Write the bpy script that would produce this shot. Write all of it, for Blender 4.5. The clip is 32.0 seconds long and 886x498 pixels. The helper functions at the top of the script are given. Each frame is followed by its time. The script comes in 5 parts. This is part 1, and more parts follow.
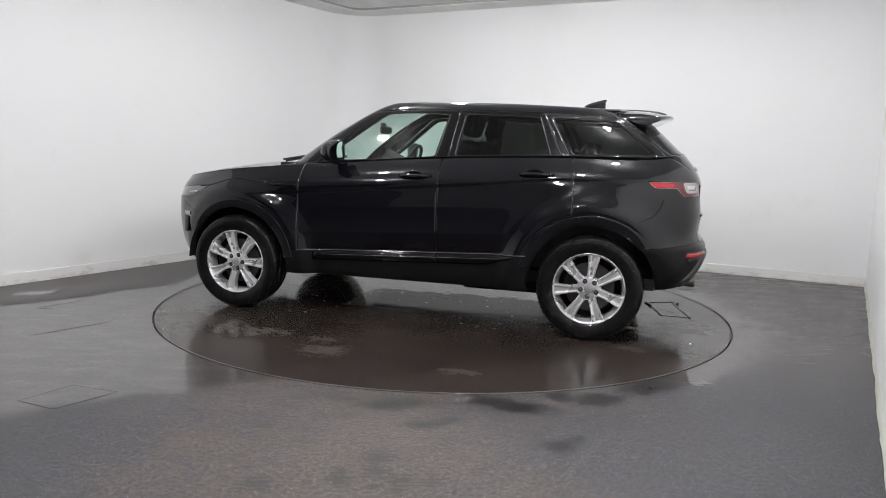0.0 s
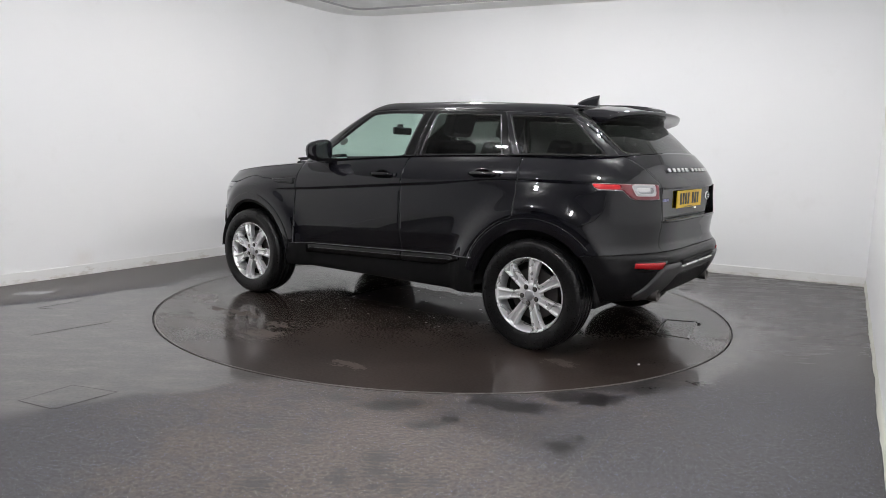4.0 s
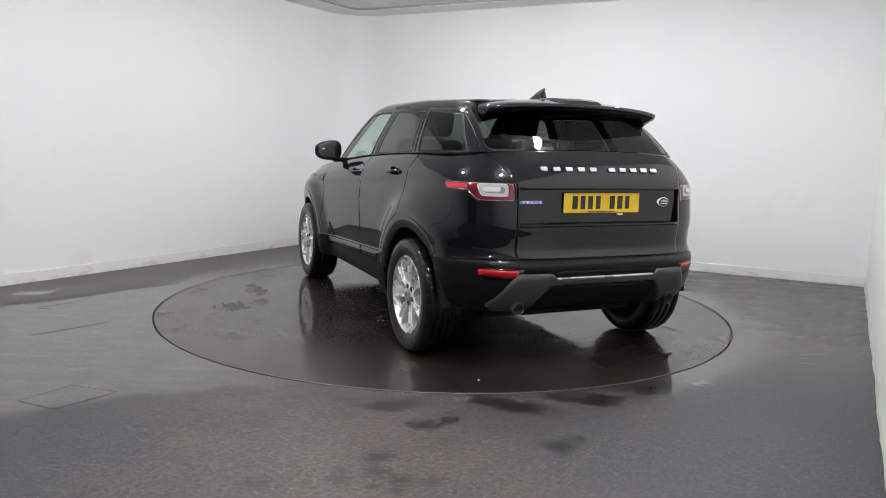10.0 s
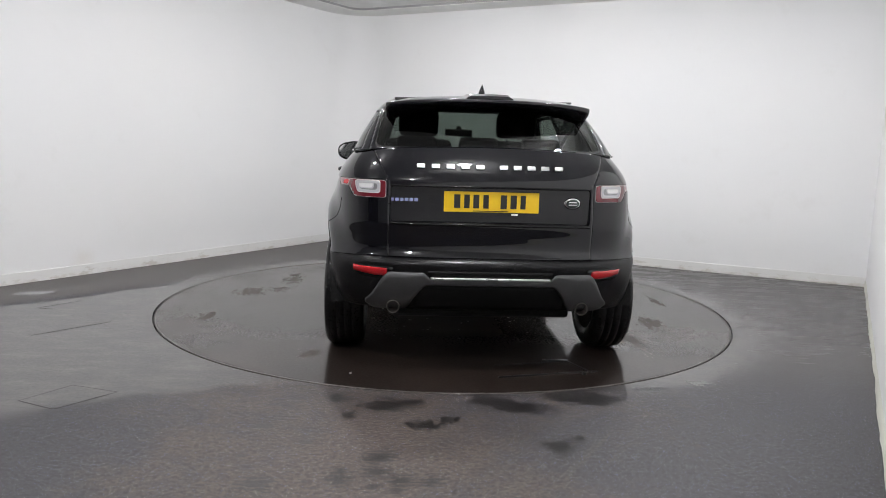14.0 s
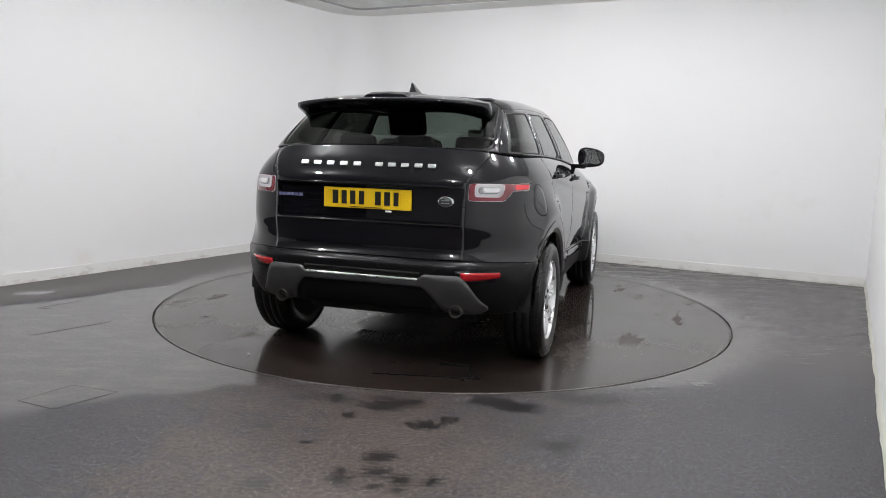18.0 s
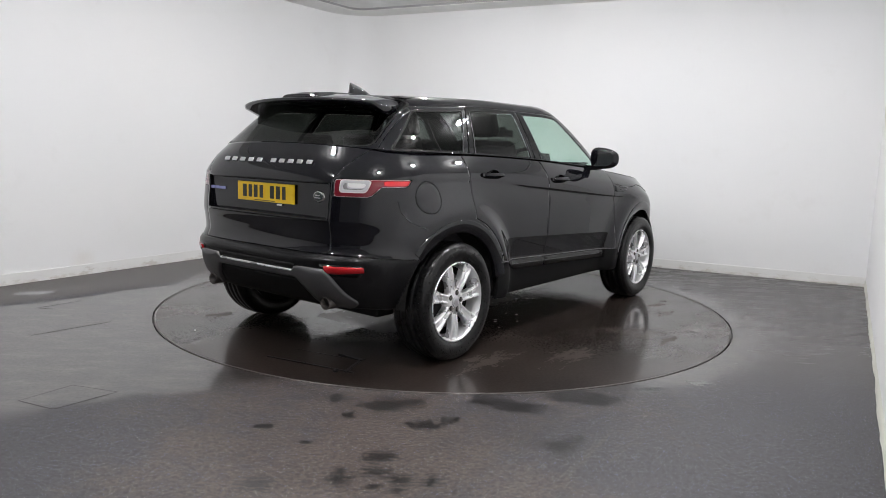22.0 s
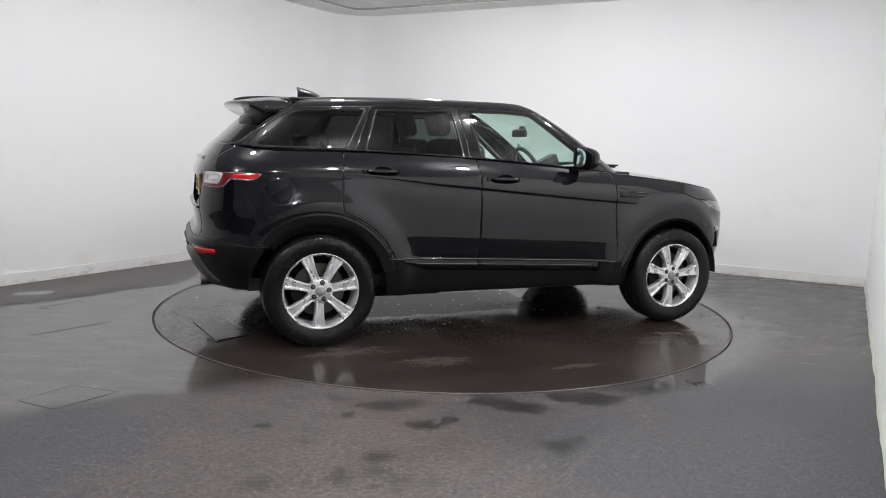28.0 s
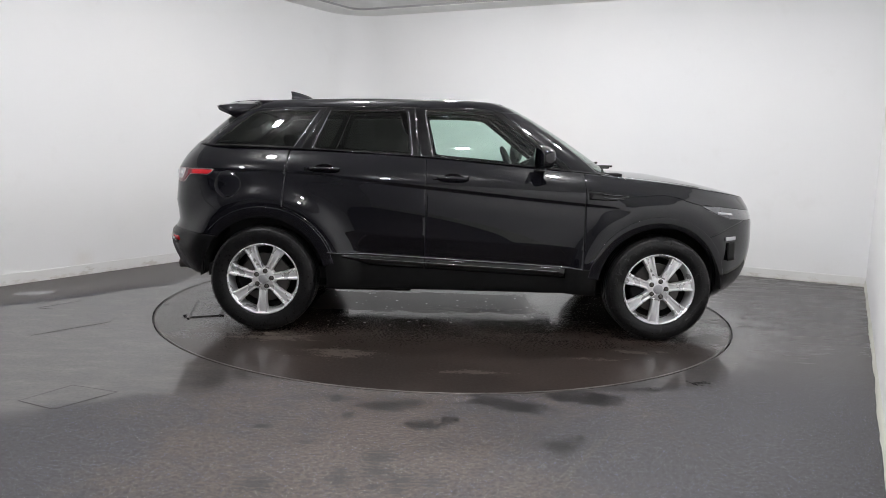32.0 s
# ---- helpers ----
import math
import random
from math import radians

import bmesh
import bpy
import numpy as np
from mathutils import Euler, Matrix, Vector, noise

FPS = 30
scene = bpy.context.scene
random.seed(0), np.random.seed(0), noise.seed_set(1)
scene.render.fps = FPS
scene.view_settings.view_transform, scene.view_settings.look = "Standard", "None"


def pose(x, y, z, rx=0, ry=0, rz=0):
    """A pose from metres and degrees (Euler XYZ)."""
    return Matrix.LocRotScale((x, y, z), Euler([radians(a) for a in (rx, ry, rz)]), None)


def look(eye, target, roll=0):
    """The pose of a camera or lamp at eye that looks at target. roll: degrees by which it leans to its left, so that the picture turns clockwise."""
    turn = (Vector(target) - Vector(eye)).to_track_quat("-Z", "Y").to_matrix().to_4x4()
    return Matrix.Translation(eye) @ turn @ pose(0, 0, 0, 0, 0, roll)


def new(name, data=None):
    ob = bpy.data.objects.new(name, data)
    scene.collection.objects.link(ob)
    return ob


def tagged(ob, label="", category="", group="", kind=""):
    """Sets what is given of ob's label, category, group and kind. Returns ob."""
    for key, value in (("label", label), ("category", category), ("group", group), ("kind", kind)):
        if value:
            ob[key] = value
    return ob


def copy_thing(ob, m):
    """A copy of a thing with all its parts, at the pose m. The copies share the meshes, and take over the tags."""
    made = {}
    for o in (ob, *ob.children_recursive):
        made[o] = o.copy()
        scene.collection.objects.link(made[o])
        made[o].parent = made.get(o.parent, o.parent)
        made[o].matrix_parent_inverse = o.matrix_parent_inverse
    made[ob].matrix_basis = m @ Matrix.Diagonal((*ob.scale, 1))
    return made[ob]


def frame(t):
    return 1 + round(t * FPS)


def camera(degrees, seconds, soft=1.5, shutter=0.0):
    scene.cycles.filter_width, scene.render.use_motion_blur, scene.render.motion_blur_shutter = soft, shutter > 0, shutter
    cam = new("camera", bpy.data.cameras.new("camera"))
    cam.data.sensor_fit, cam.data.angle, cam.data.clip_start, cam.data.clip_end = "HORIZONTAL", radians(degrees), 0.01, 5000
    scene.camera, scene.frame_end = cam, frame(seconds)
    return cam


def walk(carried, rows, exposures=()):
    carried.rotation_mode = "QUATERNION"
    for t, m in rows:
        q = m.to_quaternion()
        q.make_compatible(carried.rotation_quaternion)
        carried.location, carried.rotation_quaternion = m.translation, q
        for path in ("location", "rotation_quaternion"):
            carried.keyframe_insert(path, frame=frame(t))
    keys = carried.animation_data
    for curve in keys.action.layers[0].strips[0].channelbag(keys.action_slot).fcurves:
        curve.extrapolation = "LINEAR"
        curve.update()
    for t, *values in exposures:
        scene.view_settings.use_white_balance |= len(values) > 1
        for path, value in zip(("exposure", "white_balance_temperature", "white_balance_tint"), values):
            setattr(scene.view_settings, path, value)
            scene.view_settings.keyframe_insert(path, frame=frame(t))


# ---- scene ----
# The camera stands still; a turntable carries the car round.
EYE = (0.0, -5.7606, 1.2552)
cam = camera(63.72, 32.0, soft=0.9)
AIM = look(EYE, (-0.0020, -4.7704, 1.1155), 1.627)
walk(cam, [(0.0, AIM), (32.0, AIM)])

# ---- light and exposure ----
scene.view_settings.exposure = 0.0
world = bpy.data.worlds.new("world")
scene.world = world
world.use_nodes = True
world.node_tree.nodes["Background"].inputs[0].default_value = (0.8, 0.85, 0.9, 1)
world.node_tree.nodes["Background"].inputs[1].default_value = 0.02
LAMP_POWER = 655.0


# ---- materials ----
def shader(name, colour, rough=0.5, metal=0.0, coat=0.0, spec=0.5):
    m = bpy.data.materials.new(name)
    m.use_nodes = True
    b = m.node_tree.nodes["Principled BSDF"]
    b.inputs["Base Color"].default_value = (*colour, 1)
    b.inputs["Roughness"].default_value = rough
    b.inputs["Metallic"].default_value = metal
    b.inputs["Coat Weight"].default_value = coat
    b.inputs["Coat Roughness"].default_value = 0.02
    b.inputs["Specular IOR Level"].default_value = spec
    return m, m.node_tree.nodes, m.node_tree.links, b


def node(m, kind, **values):
    n = m.node_tree.nodes.new(kind)
    for key, value in values.items():
        n.inputs[key.replace("_", " ")].default_value = value
    return n


def ramp(m, source, stops):
    r = m.node_tree.nodes.new("ShaderNodeValToRGB")
    while len(r.color_ramp.elements) < len(stops):
        r.color_ramp.elements.new(0.5)
    for e, (p, c) in zip(r.color_ramp.elements, stops):
        e.position = p
        e.color = (*c, 1) if isinstance(c, tuple) else (c, c, c, 1)
    m.node_tree.links.new(source, r.inputs[0])
    return r.outputs[0]


def grained(name, colour, rough=0.5, scale=60.0, depth=0.1, vary=0.2, metal=0.0, coat=0.0, spec=0.5):
    """A plain surface with mottled colour and a fine bump."""
    m, n, l, b = shader(name, colour, rough, metal, coat, spec)
    co = n.new("ShaderNodeTexCoord").outputs["Object"]
    big = node(m, "ShaderNodeTexNoise", Scale=scale * 0.05, Detail=4.0)
    small = node(m, "ShaderNodeTexNoise", Scale=scale, Detail=3.0)
    l.new(co, big.inputs["Vector"])
    l.new(co, small.inputs["Vector"])
    lo, hi = tuple(c * (1 - vary) for c in colour), tuple(min(1, c * (1 + vary)) for c in colour)
    l.new(ramp(m, big.outputs[0], [(0.3, lo), (0.7, hi)]), b.inputs["Base Color"])
    l.new(ramp(m, small.outputs[0], [(0.3, max(0, rough - 0.08)), (0.7, min(1, rough + 0.08))]), b.inputs["Roughness"])
    if depth:
        bump = node(m, "ShaderNodeBump", Strength=depth, Distance=0.002)
        l.new(small.outputs[0], bump.inputs["Height"])
        l.new(bump.outputs[0], b.inputs["Normal"])
    return m


def glass(name, tint, mirror=0.04):
    """A thin pane: tinted see-through with a clear reflection."""
    m = bpy.data.materials.new(name)
    m.use_nodes = True
    n, l = m.node_tree.nodes, m.node_tree.links
    n.clear()
    see = n.new("ShaderNodeBsdfTransparent")
    see.inputs[0].default_value = (*tint, 1)
    shine = n.new("ShaderNodeBsdfGlossy")
    shine.inputs["Roughness"].default_value = 0.0
    mix = n.new("ShaderNodeMixShader")
    edge = n.new("ShaderNodeLayerWeight")
    power = n.new("ShaderNodeMath")
    power.operation = "POWER"
    l.new(edge.outputs["Facing"], power.inputs[0])
    power.inputs[1].default_value = 5.0
    gain = n.new("ShaderNodeMath")
    gain.operation = "MULTIPLY_ADD"
    l.new(power.outputs[0], gain.inputs[0])
    gain.inputs[1].default_value, gain.inputs[2].default_value = 1 - 2 * mirror, 2 * mirror
    l.new(gain.outputs[0], mix.inputs[0])
    l.new(see.outputs[0], mix.inputs[1])
    l.new(shine.outputs[0], mix.inputs[2])
    l.new(mix.outputs[0], n.new("ShaderNodeOutputMaterial").inputs[0])
    return m


def glow(name, colour, power):
    m = bpy.data.materials.new(name)
    m.use_nodes = True
    n, l = m.node_tree.nodes, m.node_tree.links
    n.clear()
    e = n.new("ShaderNodeEmission")
    e.inputs[0].default_value = (*colour, 1)
    e.inputs[1].default_value = power
    l.new(e.outputs[0], n.new("ShaderNodeOutputMaterial").inputs[0])
    return m


def wall_paint():
    m, n, l, b = shader("white_wall_paint", (0.8, 0.8, 0.8), 0.55)
    geo = n.new("ShaderNodeNewGeometry")
    big = node(m, "ShaderNodeTexNoise", Scale=0.6, Detail=3.0)
    grime = node(m, "ShaderNodeTexNoise", Scale=2.2, Detail=6.0, Roughness=0.65)
    fine = node(m, "ShaderNodeTexNoise", Scale=45.0, Detail=4.0)
    for t in (big, grime, fine):
        l.new(geo.outputs["Position"], t.inputs["Vector"])
    base = ramp(m, big.outputs[0], [(0.3, (0.80, 0.81, 0.815)), (0.7, (0.84, 0.84, 0.835))])
    dirt = ramp(m, grime.outputs[0], [(0.60, 0.0), (0.80, 0.35)])
    mix = n.new("ShaderNodeMix")
    mix.data_type = "RGBA"
    l.new(dirt, mix.inputs["Factor"])
    l.new(base, mix.inputs["A"])
    mix.inputs["B"].default_value = (0.70, 0.69, 0.67, 1)
    # one brown splash low on the wall
    far = n.new("ShaderNodeVectorMath")
    far.operation = "DISTANCE"
    far.inputs[1].default_value = (-3.34, 0.75, 0.14)
    l.new(geo.outputs["Position"], far.inputs[0])
    fade = ramp(m, far.outputs["Value"], [(0.0, 0.26), (0.15, 0.0)])
    speck_mask = ramp(m, grime.outputs[0], [(0.38, 0.0), (0.58, 1.0)])
    both_mask = n.new("ShaderNodeMath")
    both_mask.operation = "MULTIPLY"
    l.new(fade, both_mask.inputs[0])
    l.new(speck_mask, both_mask.inputs[1])
    soiled = n.new("ShaderNodeMix")
    soiled.data_type = "RGBA"
    l.new(both_mask.outputs[0], soiled.inputs["Factor"])
    l.new(mix.outputs["Result"], soiled.inputs["A"])
    soiled.inputs["B"].default_value = (0.62, 0.54, 0.43, 1)
    l.new(soiled.outputs["Result"], b.inputs["Base Color"])
    bump = node(m, "ShaderNodeBump", Strength=0.08, Distance=0.003)
    l.new(fine.outputs[0], bump.inputs["Height"])
    l.new(bump.outputs[0], b.inputs["Normal"])
    return m


WALL = wall_paint()
TRIM = grained("white_trim_paint", (0.78, 0.78, 0.76), 0.45, 30, 0.05, 0.05)
CEIL = grained("grey_ceiling_tile", (0.74, 0.75, 0.74), 0.8, 90, 0.2, 0.06)


class Field:
    """Numbers that vary over a surface, built from math nodes."""

    def __init__(self, m, socket):
        self.m, self.s = m, socket

    def do(self, op, other=0.0, third=0.0, clamp=False):
        n = self.m.node_tree.nodes.new("ShaderNodeMath")
        n.operation, n.use_clamp = op, clamp
        self.m.node_tree.links.new(self.s, n.inputs[0])
        for i, o in ((1, other), (2, third)):
            if isinstance(o, Field):
                self.m.node_tree.links.new(o.s, n.inputs[i])
            else:
                n.inputs[i].default_value = o
        return Field(self.m, n.outputs[0])

    def __add__(self, o):
        return self.do("ADD", o)

    def __sub__(self, o):
        return self.do("SUBTRACT", o)

    def __mul__(self, o):
        return self.do("MULTIPLY", o)

    def most(self, o):
        return self.do("MAXIMUM", o)

    def least(self, o):
        return self.do("MINIMUM", o)

    def step(self, lo, hi):
        """0 below lo, 1 above hi, smooth between."""
        n = self.m.node_tree.nodes.new("ShaderNodeMapRange")
        n.interpolation_type = "SMOOTHSTEP"
        self.m.node_tree.links.new(self.s, n.inputs["Value"])
        flip = lo > hi
        n.inputs["From Min"].default_value, n.inputs["From Max"].default_value = (hi, lo) if flip else (lo, hi)
        n.inputs["To Min"].default_value, n.inputs["To Max"].default_value = (1, 0) if flip else (0, 1)
        return Field(self.m, n.outputs["Result"])


def noise_field(m, co, scale, detail=4.0, rough=0.5, stretch=None):
    n = node(m, "ShaderNodeTexNoise", Scale=scale, Detail=detail, Roughness=rough)
    if stretch:
        mp = m.node_tree.nodes.new("ShaderNodeMapping")
        mp.inputs["Scale"].default_value = stretch
        m.node_tree.links.new(co, mp.inputs[0])
        co = mp.outputs[0]
    m.node_tree.links.new(co, n.inputs["Vector"])
    return Field(m, n.outputs[0])


def blend(m, factor, a, b):
    n = m.node_tree.nodes.new("ShaderNodeMix")
    n.data_type = "RGBA"
    m.node_tree.links.new(factor.s, n.inputs["Factor"])
    for key, c in (("A", a), ("B", b)):
        if isinstance(c, tuple):
            n.inputs[key].default_value = (*c, 1)
        else:
            m.node_tree.links.new(c, n.inputs[key])
    return n.outputs["Result"]


def spot_distance(m, co, spots):
    """Distance from the nearest of several oval spots, in units of their half axes."""
    n, l = m.node_tree.nodes, m.node_tree.links
    near = None
    for sx, sy, rx, ry in spots:
        off = n.new("ShaderNodeVectorMath")
        off.operation = "SUBTRACT"
        off.inputs[1].default_value = (sx, sy, 0)
        l.new(co, off.inputs[0])
        fit = n.new("ShaderNodeVectorMath")
        fit.operation = "MULTIPLY"
        fit.inputs[1].default_value = (1 / rx, 1 / ry, 0)
        l.new(off.outputs[0], fit.inputs[0])
        size = n.new("ShaderNodeVectorMath")
        size.operation = "LENGTH"
        l.new(fit.outputs[0], size.inputs[0])
        one = Field(m, size.outputs["Value"])
        near = one if near is None else near.least(one)
    return near


STAINS = ((-0.26, -2.41, 0.10, 0.07), (-0.16, -2.36, 0.06, 0.045), (-0.43, -2.55, 0.02, 0.04), (-0.06, -2.64, 0.07, 0.05), (0.05, -2.57, 0.045, 0.03),
          (0.24, -2.30, 0.08, 0.06), (0.39, -2.38, 0.12, 0.065), (0.64, -2.22, 0.08, 0.06), (0.80, -2.24, 0.10, 0.075), (-0.52, -2.32, 0.045, 0.05), (0.52, -2.84, 0.055, 0.06),
          (0.62, -2.74, 0.02, 0.045), (0.53, -2.92, 0.014, 0.03), (1.13, -2.06, 0.07, 0.04), (1.45, -1.93, 0.05, 0.03))
SPATTER = ((0.30, -2.80, 0.011, 0.015), (0.36, -2.80, 0.012, 0.015), (0.42, -2.70, 0.012, 0.016), (0.45, -2.81, 0.013, 0.018), (-0.46, -3.28, 0.012, 0.012), (-0.57, -2.87, 0.028, 0.02),
           (-0.50, -3.23, 0.013, 0.012), (-0.80, -3.02, 0.02, 0.015), (-0.79, -2.71, 0.04, 0.03))
TREADS = ((-0.24, -3.00, 0.062, 0.068), (-0.24, -3.13, 0.056, 0.05), (-0.38, -3.20, 0.05, 0.055), (-0.38, -3.13, 0.032, 0.02), (-0.14, -3.20, 0.05, 0.055), (-0.15, -3.28, 0.035, 0.025),
          (-0.02, -3.20, 0.046, 0.04), (-0.24, -3.25, 0.03, 0.024), (-0.68, -3.26, 0.07, 0.06))


def floor_coating():
    """Fleck-strewn dark resin floor, wet round the turntable and on one side, with damp marks."""
    m, n, l, b = shader("dark_floor_coating", (0.06, 0.055, 0.055), 0.5)
    co = n.new("ShaderNodeNewGeometry").outputs["Position"]
    sep = n.new("ShaderNodeSeparateXYZ")
    l.new(co, sep.inputs[0])
    x, y = Field(m, sep.outputs[0]), Field(m, sep.outputs[1])
    r = (x * x + y * y).do("SQRT")
    big = noise_field(m, co, 1.1, 4)
    mid = noise_field(m, co, 5.0, 6, 0.65)
    fine = noise_field(m, co, 55.0, 5, 0.7)
    clump = noise_field(m, co, 24.0, 4, 0.6)
    grain = noise_field(m, co, 170.0, 3, 0.75)
    streak = noise_field(m, co, 7.0, 6, 0.7, (0.35, 1.0, 1.0))
    edge_noise = (mid - 0.5) * 0.45 + (clump - 0.5) * 0.22
    # wet: a sheet over one side that ends short of the wall, and a ragged ring round the turntable
    sheet = (y - x * 0.52 + 1.72 + edge_noise).step(0.0, 0.22) * (x + (big - 0.5) * 1.2).step(0.9, -0.2) * (y + (big - 0.5) * 1.5).step(2.4, 1.2)
    beyond = x * 0.747 - y * 0.664 + 2.08 + (mid - 0.5) * 0.5
    sheet = sheet * beyond.step(0.0, 0.07)
    damp = (y + x * 0.10 + 2.05 + (mid - 0.5) * 0.9).step(-0.2, 1.2) * (x + (big - 0.5) * 1.0).step(-0.9, 0.6).most((x * 0.747 - y * 0.664 + 2.15).step(0.1, -0.1) * 0.45)
    ring = (r + (mid - 0.5) * 1.1 + (clump - 0.5) * 0.7).step(2.40, 2.37) * (y + x * 0.15).step(-2.3, -1.7)
    pools = noise_field(m, co, 9.0, 3, 0.5, (0.7, 1.3, 1.0))
    drops = (pools + (clump - 0.5) * 0.20 + (r - 2.42) * -0.22).step(0.545, 0.556) * r.step(2.95, 2.7) * (x + y * 0.35).step(0.9, 1.5) * (y + 1.6).step(0.0, 0.2)
    corner = (pools + (clump - 0.5) * 0.3).step(0.60, 0.62) * (x * 0.873 - y * 0.488 - 2.95).step(0.0, 0.12) * (y - x * 0.1).step(-0.9, -0.5)
    wet = sheet.most(ring).most(drops).most(corner)
    # damp dark marks on the dry part, some of them ribbed by soles
    rib = (y * 210.0 + (clump - 0.5) * 9.0 + (mid - 0.5) * 10.0).do("SINE")
    frag = noise_field(m, co, 42.0, 1.0, 0.5, (0.8, 0.8, 1.0))
    ragged = (clump - 0.5) * 3.0 + (frag - 0.5) * 4.0
    stain = (spot_distance(m, co, STAINS) + ragged).step(1.10, 1.06)
    spatter = (spot_distance(m, co, SPATTER) + (frag - 0.5) * 1.6).step(1.10, 1.00)
    tread = (spot_distance(m, co, TREADS) + (clump - 0.5) * 1.6 + rib * 0.48).step(0.88, 0.82)
    # thin scatter of small dark specks along the turntable's dry edge
    specks = (frag * 0.75 + clump * 0.25).step(0.615, 0.625) * (r + (mid - 0.5) * 0.5).step(2.75, 2.45) * y.step(-1.6, -1.9) * (x + 0.1).do("ABSOLUTE").step(1.5, 0.9)
    marks = stain.most(spatter).most(tread).most(specks * 0.8)
    patch = noise_field(m, co, 13.0, 6, 0.72)
    brown = ((big * 0.35) + (mid * 0.25) + (patch * 0.4) + (x + 0.35).do("ABSOLUTE") * -0.12).step(0.34, 0.50)
    colour = blend(m, brown, (0.047, 0.045, 0.052), (0.090, 0.068, 0.057))
    # rubbed tyre streaks
    turn = node(m, "ShaderNodeVectorRotate")
    turn.rotation_type = "Z_AXIS"
    turn.inputs["Angle"].default_value = radians(30.6)
    l.new(co, turn.inputs["Vector"])
    rub = noise_field(m, turn.outputs[0], 22.0, 4, 0.65, (1.0, 0.06, 1.0))
    lane = ((x * 0.86 - y * 0.51 - 1.90) * (x * 0.86 - y * 0.51 - 1.90) + (big - 0.5) * 0.12).step(0.10, 0.02) * y.step(-2.35, -2.6)
    colour = blend(m, lane * rub.step(0.50, 0.62) * 0.6, colour, (0.105, 0.088, 0.078))
    colour = blend(m, (fine * 0.60 + grain * 0.40).step(0.45, 0.58) * 0.88, colour, (0.016, 0.0145, 0.0145))
    # scattered pale and blue flecks
    dry = (sheet * -0.85 + 1.0) * (ring.most(drops) * -0.85 + 1.0) * (damp * -0.7 + 1.0)
    for scale, least, size in ((190.0, 0.945, 0.30), (300.0, 0.93, 0.36)):
        cells = node(m, "ShaderNodeTexVoronoi", Scale=scale)
        l.new(co, cells.inputs["Vector"])
        pick = n.new("ShaderNodeSeparateColor")
        l.new(cells.outputs["Color"], pick.inputs[0])
        flecks = Field(m, cells.outputs["Distance"]).step(size, size - 0.08) * Field(m, pick.outputs[0]).step(least, least + 0.01) * dry
        tint = blend(m, Field(m, pick.outputs[1]).step(0.45, 0.6), (0.85, 0.85, 0.86), (0.36, 0.38, 0.78))
        colour = blend(m, flecks * 0.85, colour, tint)
    colour = blend(m, (x * 0.747 - y * 0.664 + 2.15).step(0.1, -0.1) * 0.7, colour, (0.072, 0.060, 0.053))
    colour = blend(m, damp * 0.7, colour, (0.040, 0.033, 0.030))
    silt = noise_field(m, co, 7.0, 7, 0.72, (0.55, 1.1, 1.0))
    film = blend(m, silt.step(0.40, 0.62), (0.014, 0.0115, 0.0105), (0.044, 0.035, 0.030))
    colour = blend(m, wet * 0.80, colour, film)
    colour = blend(m, marks * 0.95, colour, (0.007, 0.006, 0.006))
    l.new(colour, b.inputs["Base Color"])
    rough = (wet * -0.12 + 0.52) + (fine - 0.5) * 0.2 - marks * 0.14
    l.new(rough.s, b.inputs["Roughness"])
    pool_gloss = ring.most(drops).most(corner)
    l.new(((wet * (silt.step(0.56, 0.70) * -0.5 + 1.0)).most(damp * 0.55).most(pool_gloss)).s, b.inputs["Coat Weight"])
    l.new(((((streak - 0.5) * 0.45 + 0.085).most(0.02) + (damp - wet).most(0.0) * 0.18) * (pool_gloss * -0.7 + 1.0)).s, b.inputs["Coat Roughness"])
    b.inputs["Coat IOR"].default_value = 1.30
    bump = node(m, "ShaderNodeBump", Strength=0.6, Distance=0.002)
    l.new((grain * 1.1 * (wet.most(damp * 0.8) * -0.88 + 1.0) + silt * 0.45 * sheet + pool_gloss * 0.5).s, bump.inputs["Height"])
    l.new(bump.outputs[0], b.inputs["Normal"])
    return m


SMEARS = ((0.30, 1.62, 0.20, 0.16), (0.42, 1.42, 0.16, 0.10), (0.92, 1.34, 0.34, 0.10), (-0.62, -1.54, 0.32, 0.11), (-1.08, -1.22, 0.34, 0.10), (-1.16, -1.12, 0.20, 0.05), (0.30, -0.25, 0.40, 0.14),
          (1.25, -1.35, 0.22, 0.07), (0.95, -1.52, 0.16, 0.04), (0.15, -1.85, 0.24, 0.05), (-0.6, 1.75, 0.18, 0.06), (-1.5, 0.9, 0.12, 0.10))


